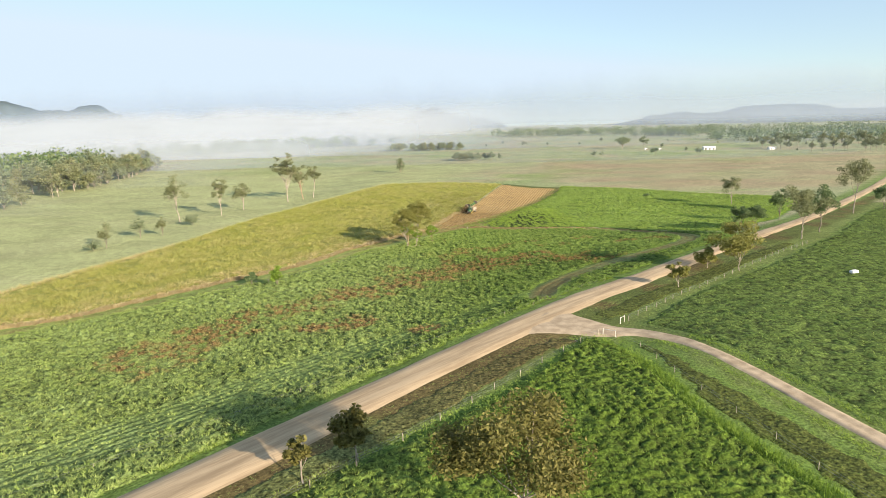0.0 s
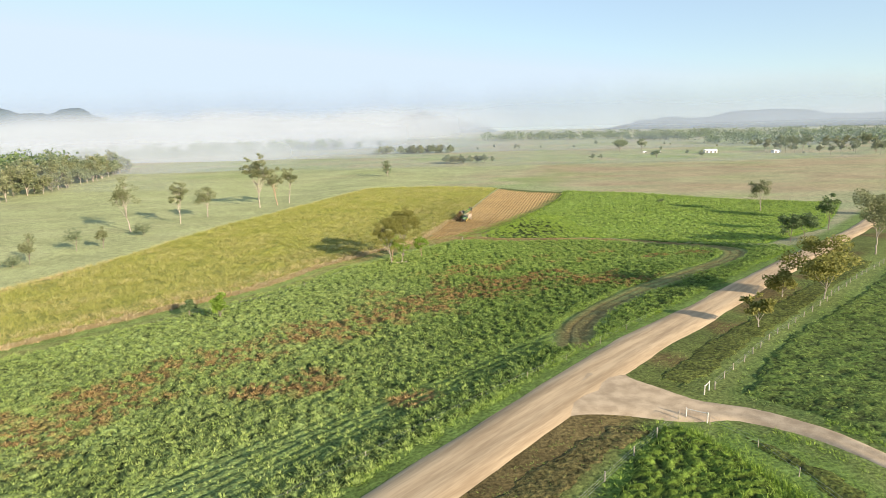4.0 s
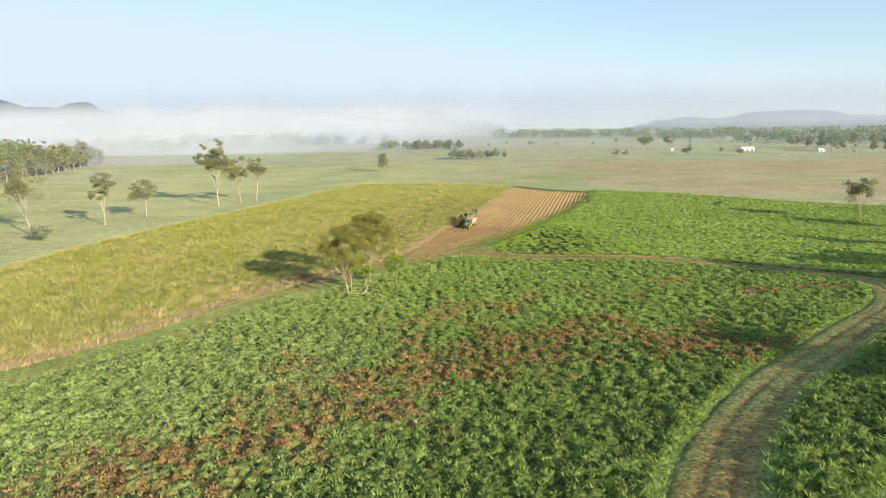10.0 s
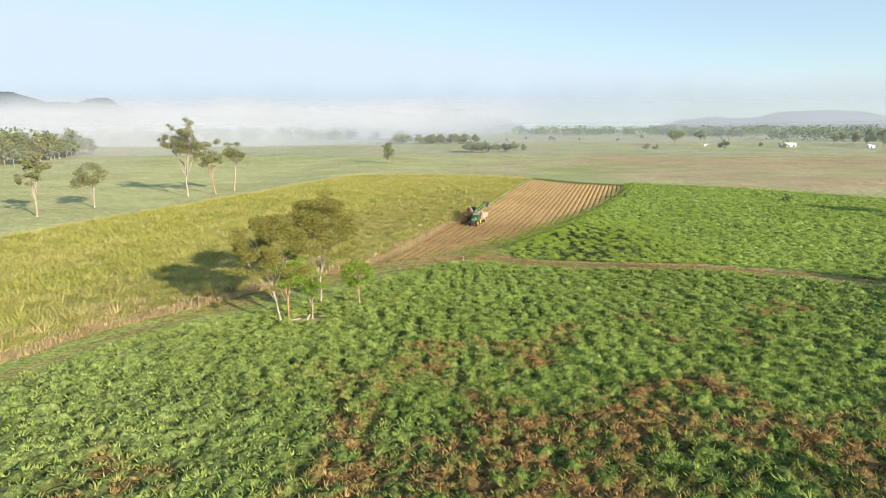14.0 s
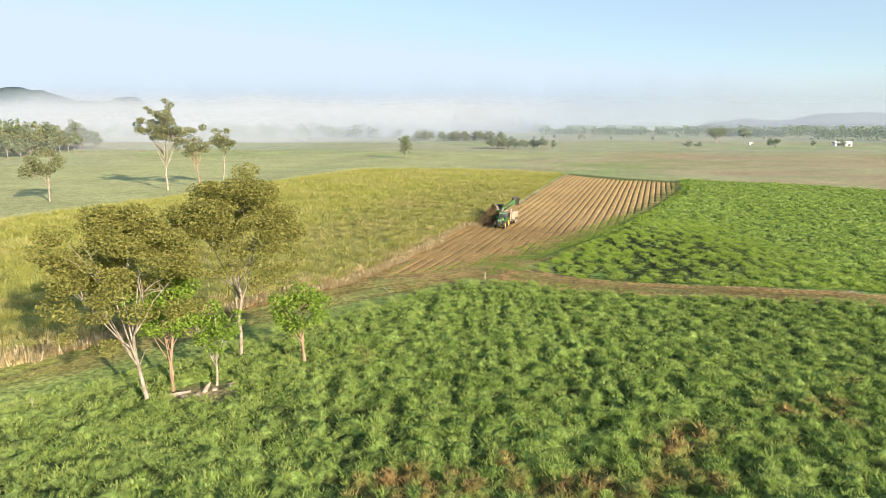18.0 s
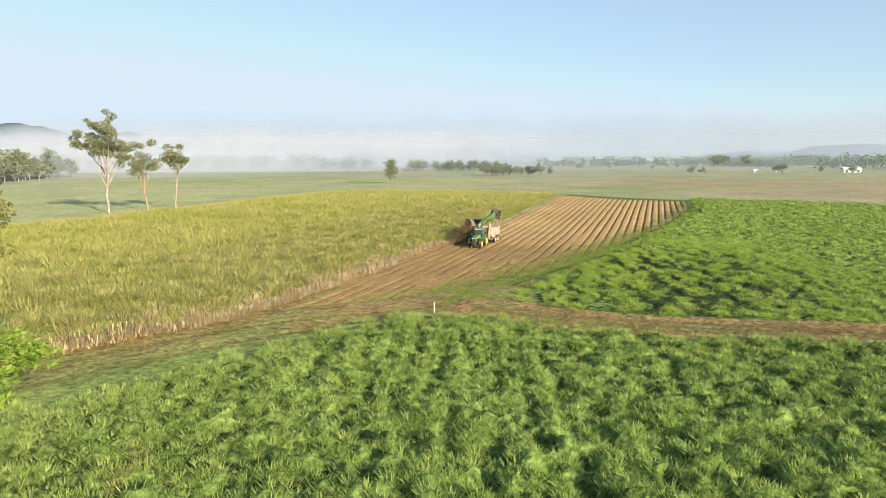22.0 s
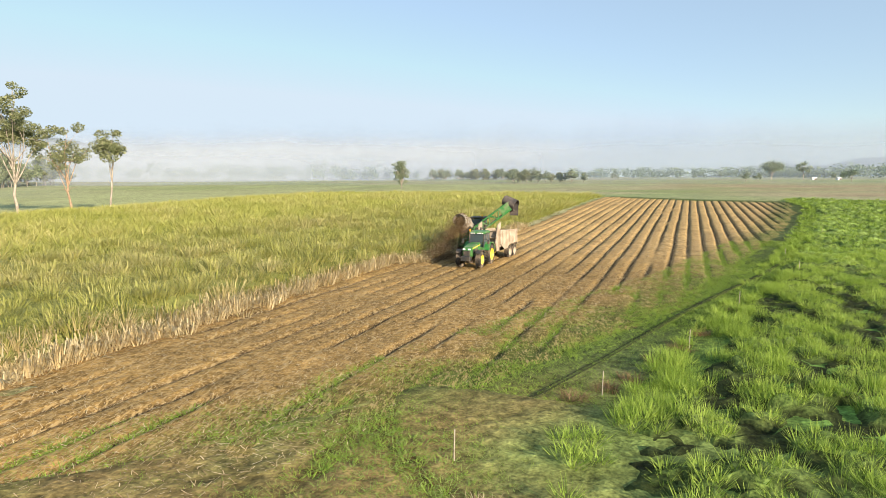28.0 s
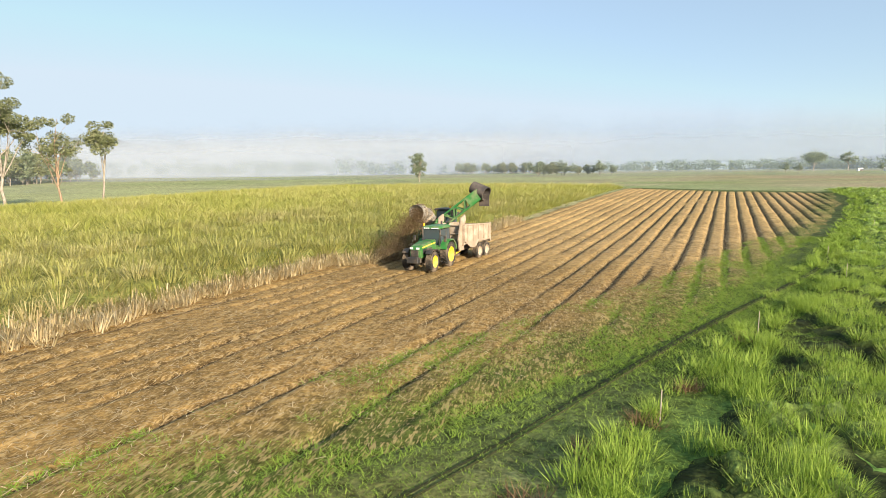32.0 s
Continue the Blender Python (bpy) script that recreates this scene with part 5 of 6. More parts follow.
grove(forest_place, 150, 91, "tall gum at the forest's misty edge", "forest edge gums", 0.9, 1.5, FARTREES + LOWTREES)
grove(lambda R: (R.uniform(-85, 30), R.uniform(1000, 1040)), 42, 92, "gum in a dense grove on the plain", "grove on the plain", 0.7, 1.1, LOWTREES)
grove(lambda R: (R.uniform(14, 62), R.uniform(735, 765)), 20, 93, "spindly low gum in an open grove", "open grove", 0.55, 0.85, LOWTREES)
grove(lambda R: (R.uniform(40, 560), R.uniform(740, 1200)), 26, 97, "small scattered tree on the open plain", "plain trees", 0.3, 0.75, LOWTREES)
grove(lambda R: (R.uniform(430, 760), R.uniform(735, 960)), 75, 94, "gum in scattered woodland beyond the houses", "woodland gums", 0.7, 1.1)


def far_woods(name, spec, seed, label):
    """Distant tree belts: leaf clumps massed along lines, in one mesh."""
    r = np.random.default_rng(seed)
    vs = []
    for (x1, y1, x2, y2, deep, n, h) in spec:
        t = r.uniform(0, 1, n)
        cx = x1 + (x2 - x1) * t + r.normal(0, deep * 0.3, n)
        cy = y1 + (y2 - y1) * t + r.uniform(-deep, deep, n)
        hh = h * r.uniform(0.55, 1.25, n)
        k = 38
        X = np.repeat(cx, k) + r.normal(0, 1, n * k) * np.repeat(hh, k) * 0.28
        Y = np.repeat(cy, k) + r.normal(0, 1, n * k) * np.repeat(hh, k) * 0.28
        Z = np.repeat(ground_z(cx, cy), k) + np.repeat(hh, k) * np.clip(r.beta(2.2, 1.4, n * k), 0.02, 1)
        p = np.c_[X, Y, Z]
        a = r.normal(0, 1, (n * k, 3))
        b = np.cross(a, r.normal(0, 1, (n * k, 3)))
        a /= np.linalg.norm(a, axis=1)[:, None]
        b /= np.linalg.norm(b, axis=1)[:, None]
        s = h * 0.09
        vs.append(np.stack([p - a * s, p + b * s * .7, p + a * s, p - b * s * .7], 1).reshape(-1, 3))
    v = np.concatenate(vs)
    tagged(new(name, mesh_arrays(name, v, np.arange(len(v)).reshape(-1, 4), M_DARKLEAF)), label, "woodland", kind="stuff")


far_woods("far_woods", [(150, 1750, 1200, 1450, 60, 420, 20), (450, 1500, 560, 1400, 12, 60, 14), (500, 1160, 1000, 1000, 90, 220, 18), (-600, 900, -100, 1400, 60, 160, 20), (-720, 420, -420, 700, 60, 420, 22), (1200, 1400, 2600, 700, 160, 400, 22)], 95, "hazy dark belts of distant woodland")


def hills(name, az0, az1, R, prof, seed):
    """A far range of low forested hills, with depth behind its crest."""
    az = np.radians(np.linspace(az0, az1, 90))
    t = np.linspace(0, 1, 90)
    crest = np.array([prof(v) for v in t]) + 34 * (fractal(t * 3000, t * 0, 160, seed) - 0.5)
    crest *= np.minimum(1, np.minimum(t, 1 - t) * 9)
    vs = []
    for k, f in ((-420, -0.05), (-220, 0.45), (-80, 0.85), (0, 1.0), (300, 0.2)):
        rr = R + k + (fractal(t * 3000, t * 0 + k, 240, seed + 1) - 0.5) * 120
        vs.append(np.c_[np.sin(az) * rr, np.cos(az) * rr, -8 + crest * f])
    n = 90
    idx = np.arange(5 * n).reshape(5, n)
    f = np.stack([idx[:-1, :-1], idx[:-1, 1:], idx[1:, 1:], idx[1:, :-1]], -1).reshape(-1, 4)
    tagged(new(name, mesh_arrays(name, np.concatenate(vs), f, M_HILL, smooth=True)), "blue-grey forested hills on the horizon", "hills", kind="structure")


hills("backdrop_hills", -43, -25, 4150, lambda t: 85 + 135 * math.exp(-((t - .38) / .25) ** 2) + 95 * math.exp(-((t - .78) / .12) ** 2), 3)
hills("backdrop_hills", -12, 6, 4150, lambda t: 62 + 72 * math.exp(-((t - .61) / .10) ** 2) + 55 * math.exp(-((t - .18) / .10) ** 2), 4)
hills("backdrop_hills", 14, 48, 4150, lambda t: 24 + 50 * math.exp(-((t - .40) / .14) ** 2) + 34 * math.exp(-((t - .16) / .08) ** 2) + 62 * t, 5)


# ---- morning mist and distance haze ----
def mist(name, R, az0, az1, z1, dens, seed, brim=0.45, mat=M_MIST):
    """An upright sheet for drifting ground mist and distance haze, thinning upwards and towards its ends."""
    az = np.radians(np.linspace(max(az0, -58), az1, 120))
    q = np.linspace(0, 1, 26) ** 1.3
    A, Q = np.meshgrid(az, q)
    X, Y = np.tan(A) * R, 150 + R + 0.06 * R * (fractal(A * 400, A * 0, 90, seed + 4) - 0.5)
    top = z1 * (0.75 + 0.5 * fractal(A * 700, A * 0, 60, seed + 1))
    Z = -14 + Q * (top + 14)
    ends = dens(np.degrees(A))
    up = (1 - sstep(brim, 1.0, Q)) * sstep(-0.05, 0.2, Q)
    D = np.clip(ends * up * (0.95 + 0.1 * fractal(A * 1200, Z * 2, 90, seed + 2)), 0, 0.97)
    n = 120
    idx = np.arange(A.size).reshape(A.shape)
    f = np.stack([idx[:-1, :-1], idx[:-1, 1:], idx[1:, 1:], idx[1:, :-1]], -1).reshape(-1, 4)
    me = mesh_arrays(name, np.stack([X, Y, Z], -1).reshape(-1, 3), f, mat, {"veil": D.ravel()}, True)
    tagged(new(name, me), "pale upright sheet standing for morning mist and distance haze", "mist", kind="stuff")


def band(lo, hi, soft, v):
    return lambda a: v * sstep(lo - soft, lo + soft, a) * (1 - sstep(hi - soft, hi + soft, a))


mist("mist_bank", 230, -58, -42, 34, lambda a: 0.12 * (1 - sstep(-52, -43, a)), 99, 0.7)
mist("mist_bank", 400, -75, -20, 16, lambda a: 0.08 * (1 - sstep(-32, -21, a)), 100)
mist("mist_bank", 560, -75, -8, 26, lambda a: 0.30 * (1 - sstep(-24, -9, a)), 101)
mist("mist_bank", 760, -75, 4, 44, lambda a: 0.66 * (1 - sstep(-22, 3, a)), 102)
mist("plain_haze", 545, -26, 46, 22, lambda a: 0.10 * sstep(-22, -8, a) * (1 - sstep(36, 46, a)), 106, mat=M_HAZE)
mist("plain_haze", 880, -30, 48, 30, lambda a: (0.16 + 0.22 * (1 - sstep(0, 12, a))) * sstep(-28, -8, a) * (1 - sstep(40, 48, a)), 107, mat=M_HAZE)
mist("mist_bank", 1150, -75, 50, 80, lambda a: 0.12 + 0.83 * (1 - sstep(-14, 8, a)), 103, 0.50)
mist("mist_bank", 1900, -75, 50, 104, lambda a: 0.16 + 0.78 * (1 - sstep(-8, 12, a)), 104, 0.55)
# not a mist bank: tinted sheet giving the hills their distance haze
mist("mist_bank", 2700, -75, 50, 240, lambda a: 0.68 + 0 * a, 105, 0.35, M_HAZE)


# ---- machines ----
def painted(name, c1, c2, rough=0.45, metal=0.0, spec=0.5):
    """Paint or metal under a film of field dust."""
    return noisy(name, c1, c2, 1.4, rough, metal, bump=0.08, fine=18, spec=spec, spread=(0.42, 0.72), bump_d=0.01)


M_GREEN = painted("green_machine_paint", (0.022, 0.17, 0.03), (0.19, 0.22, 0.11))
M_YEL = painted("yellow_rim_paint", (0.80, 0.58, 0.02), (0.62, 0.46, 0.14))
M_TYRE = painted("dusty_rubber", (0.035, 0.033, 0.03), (0.22, 0.17, 0.12), 0.9, spec=0.2)
M_BLACK = painted("black_metal", (0.03, 0.03, 0.03), (0.16, 0.12, 0.08), 0.6)
M_DUSTY = painted("dusty_grey_steel", (0.33, 0.26, 0.19), (0.52, 0.43, 0.33), 0.8, spec=0.2)
M_HOOD = painted("dusty_pale_steel", (0.42, 0.38, 0.32), (0.62, 0.55, 0.46), 0.7, 0.2)
M_RUBBERHOOD = painted("dark_rubber_flap", (0.05, 0.042, 0.04), (0.15, 0.12, 0.10), 0.8)
M_LAMP = material("headlamp_lens", (0.8, 0.8, 0.78), 0.15)
M_RED = material("red_lens", (0.7, 0.05, 0.03), 0.3)
M_AMBER = material("amber_lens", (0.9, 0.4, 0.03), 0.3)
M_GLASS = material("tinted_cab_glass", (0.06, 0.08, 0.09), 0.06, 0.0, 0.6)
M_CHAFF = foliage("flying_cane_trash", [(0.09, 0.055, 0.028), (0.17, 0.11, 0.055), (0.30, 0.21, 0.11)], 0.3)


def lathe(profile, seg=28):
    """A ring about the x axis from a closed (x, r) outline."""
    bm = bmesh.new()
    rows = []
    for i in range(seg):
        a = 2 * math.pi * i / seg
        rows.append([bm.verts.new((x, r * math.cos(a), r * math.sin(a))) for x, r in profile])
    n = len(profile)
    for i in range(seg):
        p, q = rows[i], rows[(i + 1) % seg]
        for k in range(n):
            bm.faces.new((p[k], p[(k + 1) % n], q[(k + 1) % n], q[k]))
    return bm


def wheel(parent, x, y, r, w, rim_mat, lugs=True, side=1):
    """A lugged tyre and a dished rim with hub."""
    bm = lathe([(-w * .5, r * .60), (-w * .5, r * .86), (-w * .42, r * .95), (w * .42, r * .95), (w * .5, r * .86), (w * .5, r * .60)], 30)
    if lugs:
        n = 20
        for i in range(n):
            for sgn in (-1, 1):
                a = 2 * math.pi * (i + (0.5 if sgn > 0 else 0)) / n
                vs = box(bm, (0, 0, 0), (w * .5, r * .055, r * .07), 0, (0, 0, sgn * 35))
                bmesh.ops.transform(bm, verts=vs, matrix=Matrix.Rotation(a, 4, 'X') @ Matrix.Translation((sgn * w * .22, 0, r * .965)))
    ty = part("tyre", fixn(bm), M_TYRE, parent)
    ty.location = (x, y, r)
    o = side * w * .5
    bm = lathe([(o * .75, r * .63), (o * .95, r * .63), (o * .98, r * .57), (o * .55, r * .50), (o * .35, r * .22), (o * .55, r * .16), (o * .55, 0.01), (o * .2, 0.01), (o * .2, r * .5)], 28)
    for i in range(8):
        a = 2 * math.pi * i / 8
        tube(bm, (o * .3, math.cos(a) * r * .3, math.sin(a) * r * .3), (o * .52, math.cos(a) * r * .3, math.sin(a) * r * .3), r * .03)
    part("rim", fixn(bm), rim_mat, ty)
    return ty


def bmbox(*args, **kw):
    bm = bmesh.new()
    box(bm, *args, **kw)
    return bm


def tractor(m):
    t = thing("tractor", "dusty green tractor with yellow wheel rims facing along the rows", "tractor", m)
    for sd in (-1, 1):
        wheel(t, sd * 0.98, 0, 0.98, 0.58, M_YEL, side=sd)
        wheel(t, sd * 0.95, 2.75, 0.76, 0.50, M_YEL, side=sd)
        bm = bmesh.new()
        prism(bm, [(-1.08, 1.25), (-0.95, 1.75), (-0.45, 2.12), (0.35, 2.12), (0.85, 1.8), (1.0, 1.45), (0.9, 1.42), (0.7, 1.72), (0.3, 2.04), (-0.4, 2.04), (-0.86, 1.7), (-0.98, 1.25)], sd * 0.66, sd * 1.26)
        part("fender", fixn(bm), M_GREEN, t)
        bm = bmesh.new()
        prism(bm, [(2.0, 1.35), (2.25, 1.62), (3.15, 1.64), (3.45, 1.4), (3.4, 1.36), (3.1, 1.58), (2.3, 1.57), (2.05, 1.32)], sd * 0.72, sd * 1.2)
        part("mudguard", fixn(bm), M_BLACK, t)
        part("headlight", bmbox((sd * 0.26, 3.72, 1.78), (0.26, 0.06, 0.14), bevel=0.02), M_LAMP, t)
        bm = bmesh.new()
        tube(bm, (sd * 0.8, 0.95, 2.5), (sd * 1.25, 1.2, 2.45), 0.02)
        box(bm, (sd * 1.28, 1.2, 2.25), (0.22, 0.05, 0.42), 0.02)
        part("mirror", fixn(bm), M_BLACK, t)
        for k in range(4):
            part("work_light", bmbox((sd * (0.15 + 0.16 * k), 1.08, 3.02), (0.11, 0.06, 0.09), bevel=0.015), M_LAMP, t)
        for k in range(4):
            part("step", bmbox((sd * 0.85, 1.25, 0.55 + 0.28 * k), (0.4, 0.3, 0.04), bevel=0.01), M_BLACK, t)
    part("chassis", bmbox((0, 1.3, 0.9), (0.55, 4.0, 0.5), bevel=0.05), M_BLACK, t)
    for name_, y_a, z_a, r_a in (("rear_axle", 0, 0.98, 0.16), ("front_axle", 2.75, 0.76, 0.12)):
        bm = bmesh.new()
        tube(bm, (-0.9, y_a, z_a), (0.9, y_a, z_a), r_a, seg=12)
        part(name_, fixn(bm), M_BLACK, t)
    bm = bmesh.new()
    prism(bm, [(0.95, 1.2), (0.95, 2.18), (2.2, 2.12), (3.35, 1.98), (3.66, 1.86), (3.74, 1.55), (3.72, 1.15), (3.5, 1.02)], -0.42, 0.42)
    bmesh.ops.bevel(bm, geom=bm.edges[:], offset=0.07, segments=2, affect='EDGES')
    part("bonnet", fixn(bm), M_GREEN, t)
    part("grille", bmbox((0, 3.735, 1.42), (0.62, 0.05, 0.5), bevel=0.02), M_BLACK, t)
    for sd in (-1, 1):
        part("stripe", bmbox((sd * 0.425, 2.2, 1.88), (0.012, 2.2, 0.09), bevel=0.0, rot=(-4, 0, 0)), M_YEL, t)
        part("side_grille", bmbox((sd * 0.425, 2.5, 1.5), (0.02, 1.5, 0.36), bevel=0.005), M_BLACK, t)
    part("front_weight", bmbox((0, 3.95, 0.95), (0.9, 0.42, 0.45), bevel=0.05), M_BLACK, t)
    # cab: posts, panes, roof
    for sd in (-1, 1):
        for y0, y1 in ((0.98, 0.8), (-0.2, -0.2), (-0.95, -0.8)):
            bm = bmesh.new()
            tube(bm, (sd * 0.74, y0, 1.65), (sd * 0.70, y1, 2.95), 0.05)
            part("cab_post", fixn(bm), M_BLACK, t)
        part("side_pane", bmbox((sd * 0.72, 0.0, 2.3), (0.02, 1.65, 1.2), bevel=0), M_GLASS, t)
    part("windscreen", bmbox((0, 0.88, 2.32), (1.36, 0.02, 1.25), bevel=0, rot=(-8, 0, 0)), M_GLASS, t)
    part("rear_pane", bmbox((0, -0.86, 2.32), (1.36, 0.02, 1.25), bevel=0), M_GLASS, t)
    part("cab_base", bmbox((0, 0.0, 1.5), (1.5, 1.95, 0.42), bevel=0.06), M_GREEN, t)
    part("roof", bmbox((0, -0.02, 3.06), (1.62, 2.15, 0.24), bevel=0.09, taper=(0.86, 0.88)), M_GREEN, t)
    bm = bmesh.new()
    tube(bm, (0.62, 1.12, 1.9), (0.62, 1.12, 3.1), 0.06)
    part("exhaust", fixn(bm), M_BLACK, t)
    bm = bmesh.new()
    tube(bm, (0.72, 0.7, 3.15), (0.72, 0.7, 3.36), 0.07)
    part("beacon", fixn(bm), M_AMBER, t)
    return t


def haulout(m):
    t = thing("haulout_trailer", "dusty grey high-sided cane bin trailer on tandem wheels", "trailer", m)
    for sd in (-1, 1):
        for y in (-5.2, -6.55):
            wheel(t, sd * 1.02, y, 0.66, 0.45, M_DUSTY, side=sd)
        bm = bmesh.new()
        prism(bm, [(-2.3, 1.75), (-2.3, 3.0), (-7.2, 2.8), (-7.2, 1.3), (-7.1, 1.3), (-6.9, 1.55), (-4.8, 1.55), (-4.3, 1.1), (-3.4, 1.1)], sd * 1.24, sd * 1.30)
        part("side_wall", fixn(bm), M_DUSTY, t)
        for k in range(5):
            part("rib", bmbox((sd * 1.325, -2.8 - 1.0 * k, 2.25), (0.06, 0.09, 1.2), bevel=0.01), M_DUSTY, t)
        part("top_rail", bmbox((sd * 1.29, -4.75, 2.92), (0.12, 4.9, 0.12), bevel=0.02, rot=(2.3, 0, 0)), M_DUSTY, t)
        bm = bmesh.new()
        prism(bm, [(-1.9, 1.0), (-1.7, 1.9), (-2.2, 3.6), (-2.9, 3.85), (-3.0, 3.4), (-2.5, 2.6), (-2.6, 1.0)], sd * 0.95, sd * 1.05)
        part("lift_plate", fixn(bm), M_DUSTY, t, "dusty steel lift frame plate")
    bm = bmesh.new()
    box(bm, (0, -2.32, 2.2), (2.5, 0.07, 1.6), 0.01)
    part("front_wall", fixn(bm), M_DUSTY, t)
    part("rear_wall", bmbox((0, -7.18, 2.0), (2.5, 0.07, 1.5), bevel=0.01), M_DUSTY, t)
    part("floor", bmbox((0, -4.75, 1.5), (2.48, 4.8, 0.1), bevel=0.01), M_DUSTY, t)
    part("cane_load", bmbox((0, -4.75, 2.15), (2.4, 4.7, 1.2), bevel=0.2), M_CANE_LOAD, t, "chopped brown cane billets")
    for sd in (-1, 1):
        part("chassis_rail", bmbox((sd * 0.5, -4.6, 1.0), (0.16, 6.2, 0.28), bevel=0.02), M_BLACK, t)
    bm = bmesh.new()
    prism(bm, [(-0.9, 0.62), (-0.9, 0.8), (-2.4, 1.5), (-3.2, 1.3), (-3.2, 0.8), (-2.2, 0.6)], -0.45, 0.45)
    part("drawbar", fixn(bm), M_YEL, t, "yellow drawbar")
    bm = bmesh.new()
    for z in (1.6, 2.3, 3.0):
        tube(bm, (-1.0, -2.15, z), (1.0, -2.15, z), 0.05)
    part("front_frame", fixn(bm), M_DUSTY, t)
    for sd in (-1, 1):
        bm = bmesh.new()
        tube(bm, (sd * 0.8, -2.0, 1.1), (sd * 0.85, -2.4, 3.3), 0.07)
        part("hydraulic_ram", fixn(bm), M_BLACK, t)
    return t


def harvester(m):
    t = thing("cane_harvester", "green cane harvester with raised lattice elevator loading the trailer", "harvester", m)
    for sd in (-1, 1):
        bm = bmesh.new()
        prism(bm, [(-2.0, 0.02), (-2.3, 0.4), (-2.0, 0.85), (1.4, 0.85), (1.75, 0.4), (1.4, 0.02)], sd * 0.75, sd * 1.2)
        bmesh.ops.bevel(bm, geom=bm.edges[:], offset=0.05, segments=1, affect='EDGES')
        part("track", fixn(bm), M_TYRE, t)
        for k in range(9):
            part("track_pad", bmbox((sd * 0.975, -1.9 + 0.42 * k, 0.87), (0.46, 0.2, 0.06), bevel=0.01), M_TYRE, t)
    part("body", bmbox((0, -0.6, 1.75), (1.9, 4.2, 1.6), bevel=0.12, taper=(0.9, 0.92)), M_GREEN, t)
    part("engine_cover", bmbox((0, -1.5, 2.75), (1.7, 1.8, 0.7), bevel=0.12), M_GREEN, t)
    for k in range(7):
        part("louvre", bmbox((0.87, -2.1 + 0.2 * k, 2.75), (0.04, 0.1, 0.45), bevel=0.01), M_BLACK, t)
    part("cab", bmbox((0, 1.5, 2.9), (1.5, 1.5, 1.7), bevel=0.08, taper=(0.92, 0.9)), M_GLASS, t, "dark tinted glass cab")
    part("cab_roof", bmbox((0, 1.4, 3.82), (1.6, 1.7, 0.18), bevel=0.06), M_BLACK, t)
    for sd in (-1, 1):
        for y in (0.8, 2.2):
            bm = bmesh.new()
            tube(bm, (sd * 0.74, y, 2.1), (sd * 0.7, y - 0.05, 3.75), 0.05)
            part("cab_post", fixn(bm), M_GREEN, t)
        bm = lathe([(-0.28, 0.05), (-0.28, 0.42), (0.28, 0.42), (0.28, 0.05)], 16)
        bmesh.ops.transform(bm, matrix=Matrix.Translation((sd * 1.0, 3.4, 0.9)) @ Matrix.Rotation(radians(90), 4, 'Y') @ Matrix.Scale(2.4, 4, (1, 0, 0)), verts=bm.verts[:])
        part("crop_divider", fixn(bm), M_GREEN, t)
    bm = bmesh.new()
    tube(bm, (0.5, 1.2, 3.9), (0.5, 1.2, 4.15), 0.07)
    part("beacon", fixn(bm), M_AMBER, t)
    # primary extractor: ring, curved hood
    bm = bmesh.new()
    tube(bm, (0, -2.2, 2.5), (0, -2.2, 3.0), 0.74, 0.74, 20)
    part("fan_ring", fixn(bm), M_DUSTY, t)
    bm = bmesh.new()
    rings = []
    for i in range(7):
        a = radians(15 * i)
        cy, cz = -2.2 - 1.25 * (1 - math.cos(a)) - 0.5 * math.sin(a) * i / 6, 2.95 + 0.85 * math.sin(a)
        ring = []
        for k in range(18):
            q = 2 * math.pi * k / 18
            r = 0.74 - 0.010 * i
            ring.append(bm.verts.new((math.cos(q) * r - 0.05 * i, cy + math.sin(q) * r * math.cos(a), cz + math.sin(q) * r * math.sin(a))))
        rings.append(ring)
    for i in range(6):
        for k in range(18):
            bm.faces.new((rings[i][k], rings[i][(k + 1) % 18], rings[i + 1][(k + 1) % 18], rings[i + 1][k]))
    bmesh.ops.solidify(bm, geom=bm.faces[:], thickness=0.04)
    part("extractor_hood", fixn(bm), M_HOOD, t, "dusty pale steel fan hood")
    for i in (1, 3, 5):
        a = radians(15 * i)
        cy, cz = -2.2 - 1.25 * (1 - math.cos(a)) - 0.5 * math.sin(a) * i / 6, 2.95 + 0.85 * math.sin(a)
        bm = lathe([(-0.05, 0.735), (-0.05, 0.80), (0.05, 0.80), (0.05, 0.735)], 24)
        bmesh.ops.transform(bm, matrix=Matrix.Translation((-0.05 * i, cy, cz)) @ Matrix.Rotation(a - math.pi / 2 + math.pi / 2, 4, 'X') @ Matrix.Rotation(radians(90), 4, 'Y'), verts=bm.verts[:])
        part("hood_band", fixn(bm), M_DUSTY, t)
    # elevator
    A, B = Vector((0.6, -2.4, 1.9)), Vector((4.5, -1.3, 4.95))
    d = (B - A).normalized()
    side = d.cross(Vector((0, 0, 1))).normalized()
    up = side.cross(d).normalized()
    n = 9
    for sd in (-0.5, 0.5):
        for h in (0.0, 0.8):
            bm = bmesh.new()
            tube(bm, A + side * sd + up * h, B + side * sd + up * h, 0.075, seg=6)
            part("elevator_chord", fixn(bm), M_GREEN, t)
        for k in range(n):
            p, q = A.lerp(B, k / n), A.lerp(B, (k + 1) / n)
            bm = bmesh.new()
            tube(bm, p + side * sd + up * (0.8 * (k % 2)), q + side * sd + up * (0.8 * ((k + 1) % 2)), 0.06, seg=6)
            part("elevator_brace", fixn(bm), M_GREEN, t)
    mat = Matrix((side, d, up)).transposed().to_4x4()
    L = (B - A).length
    bm = bmesh.new()
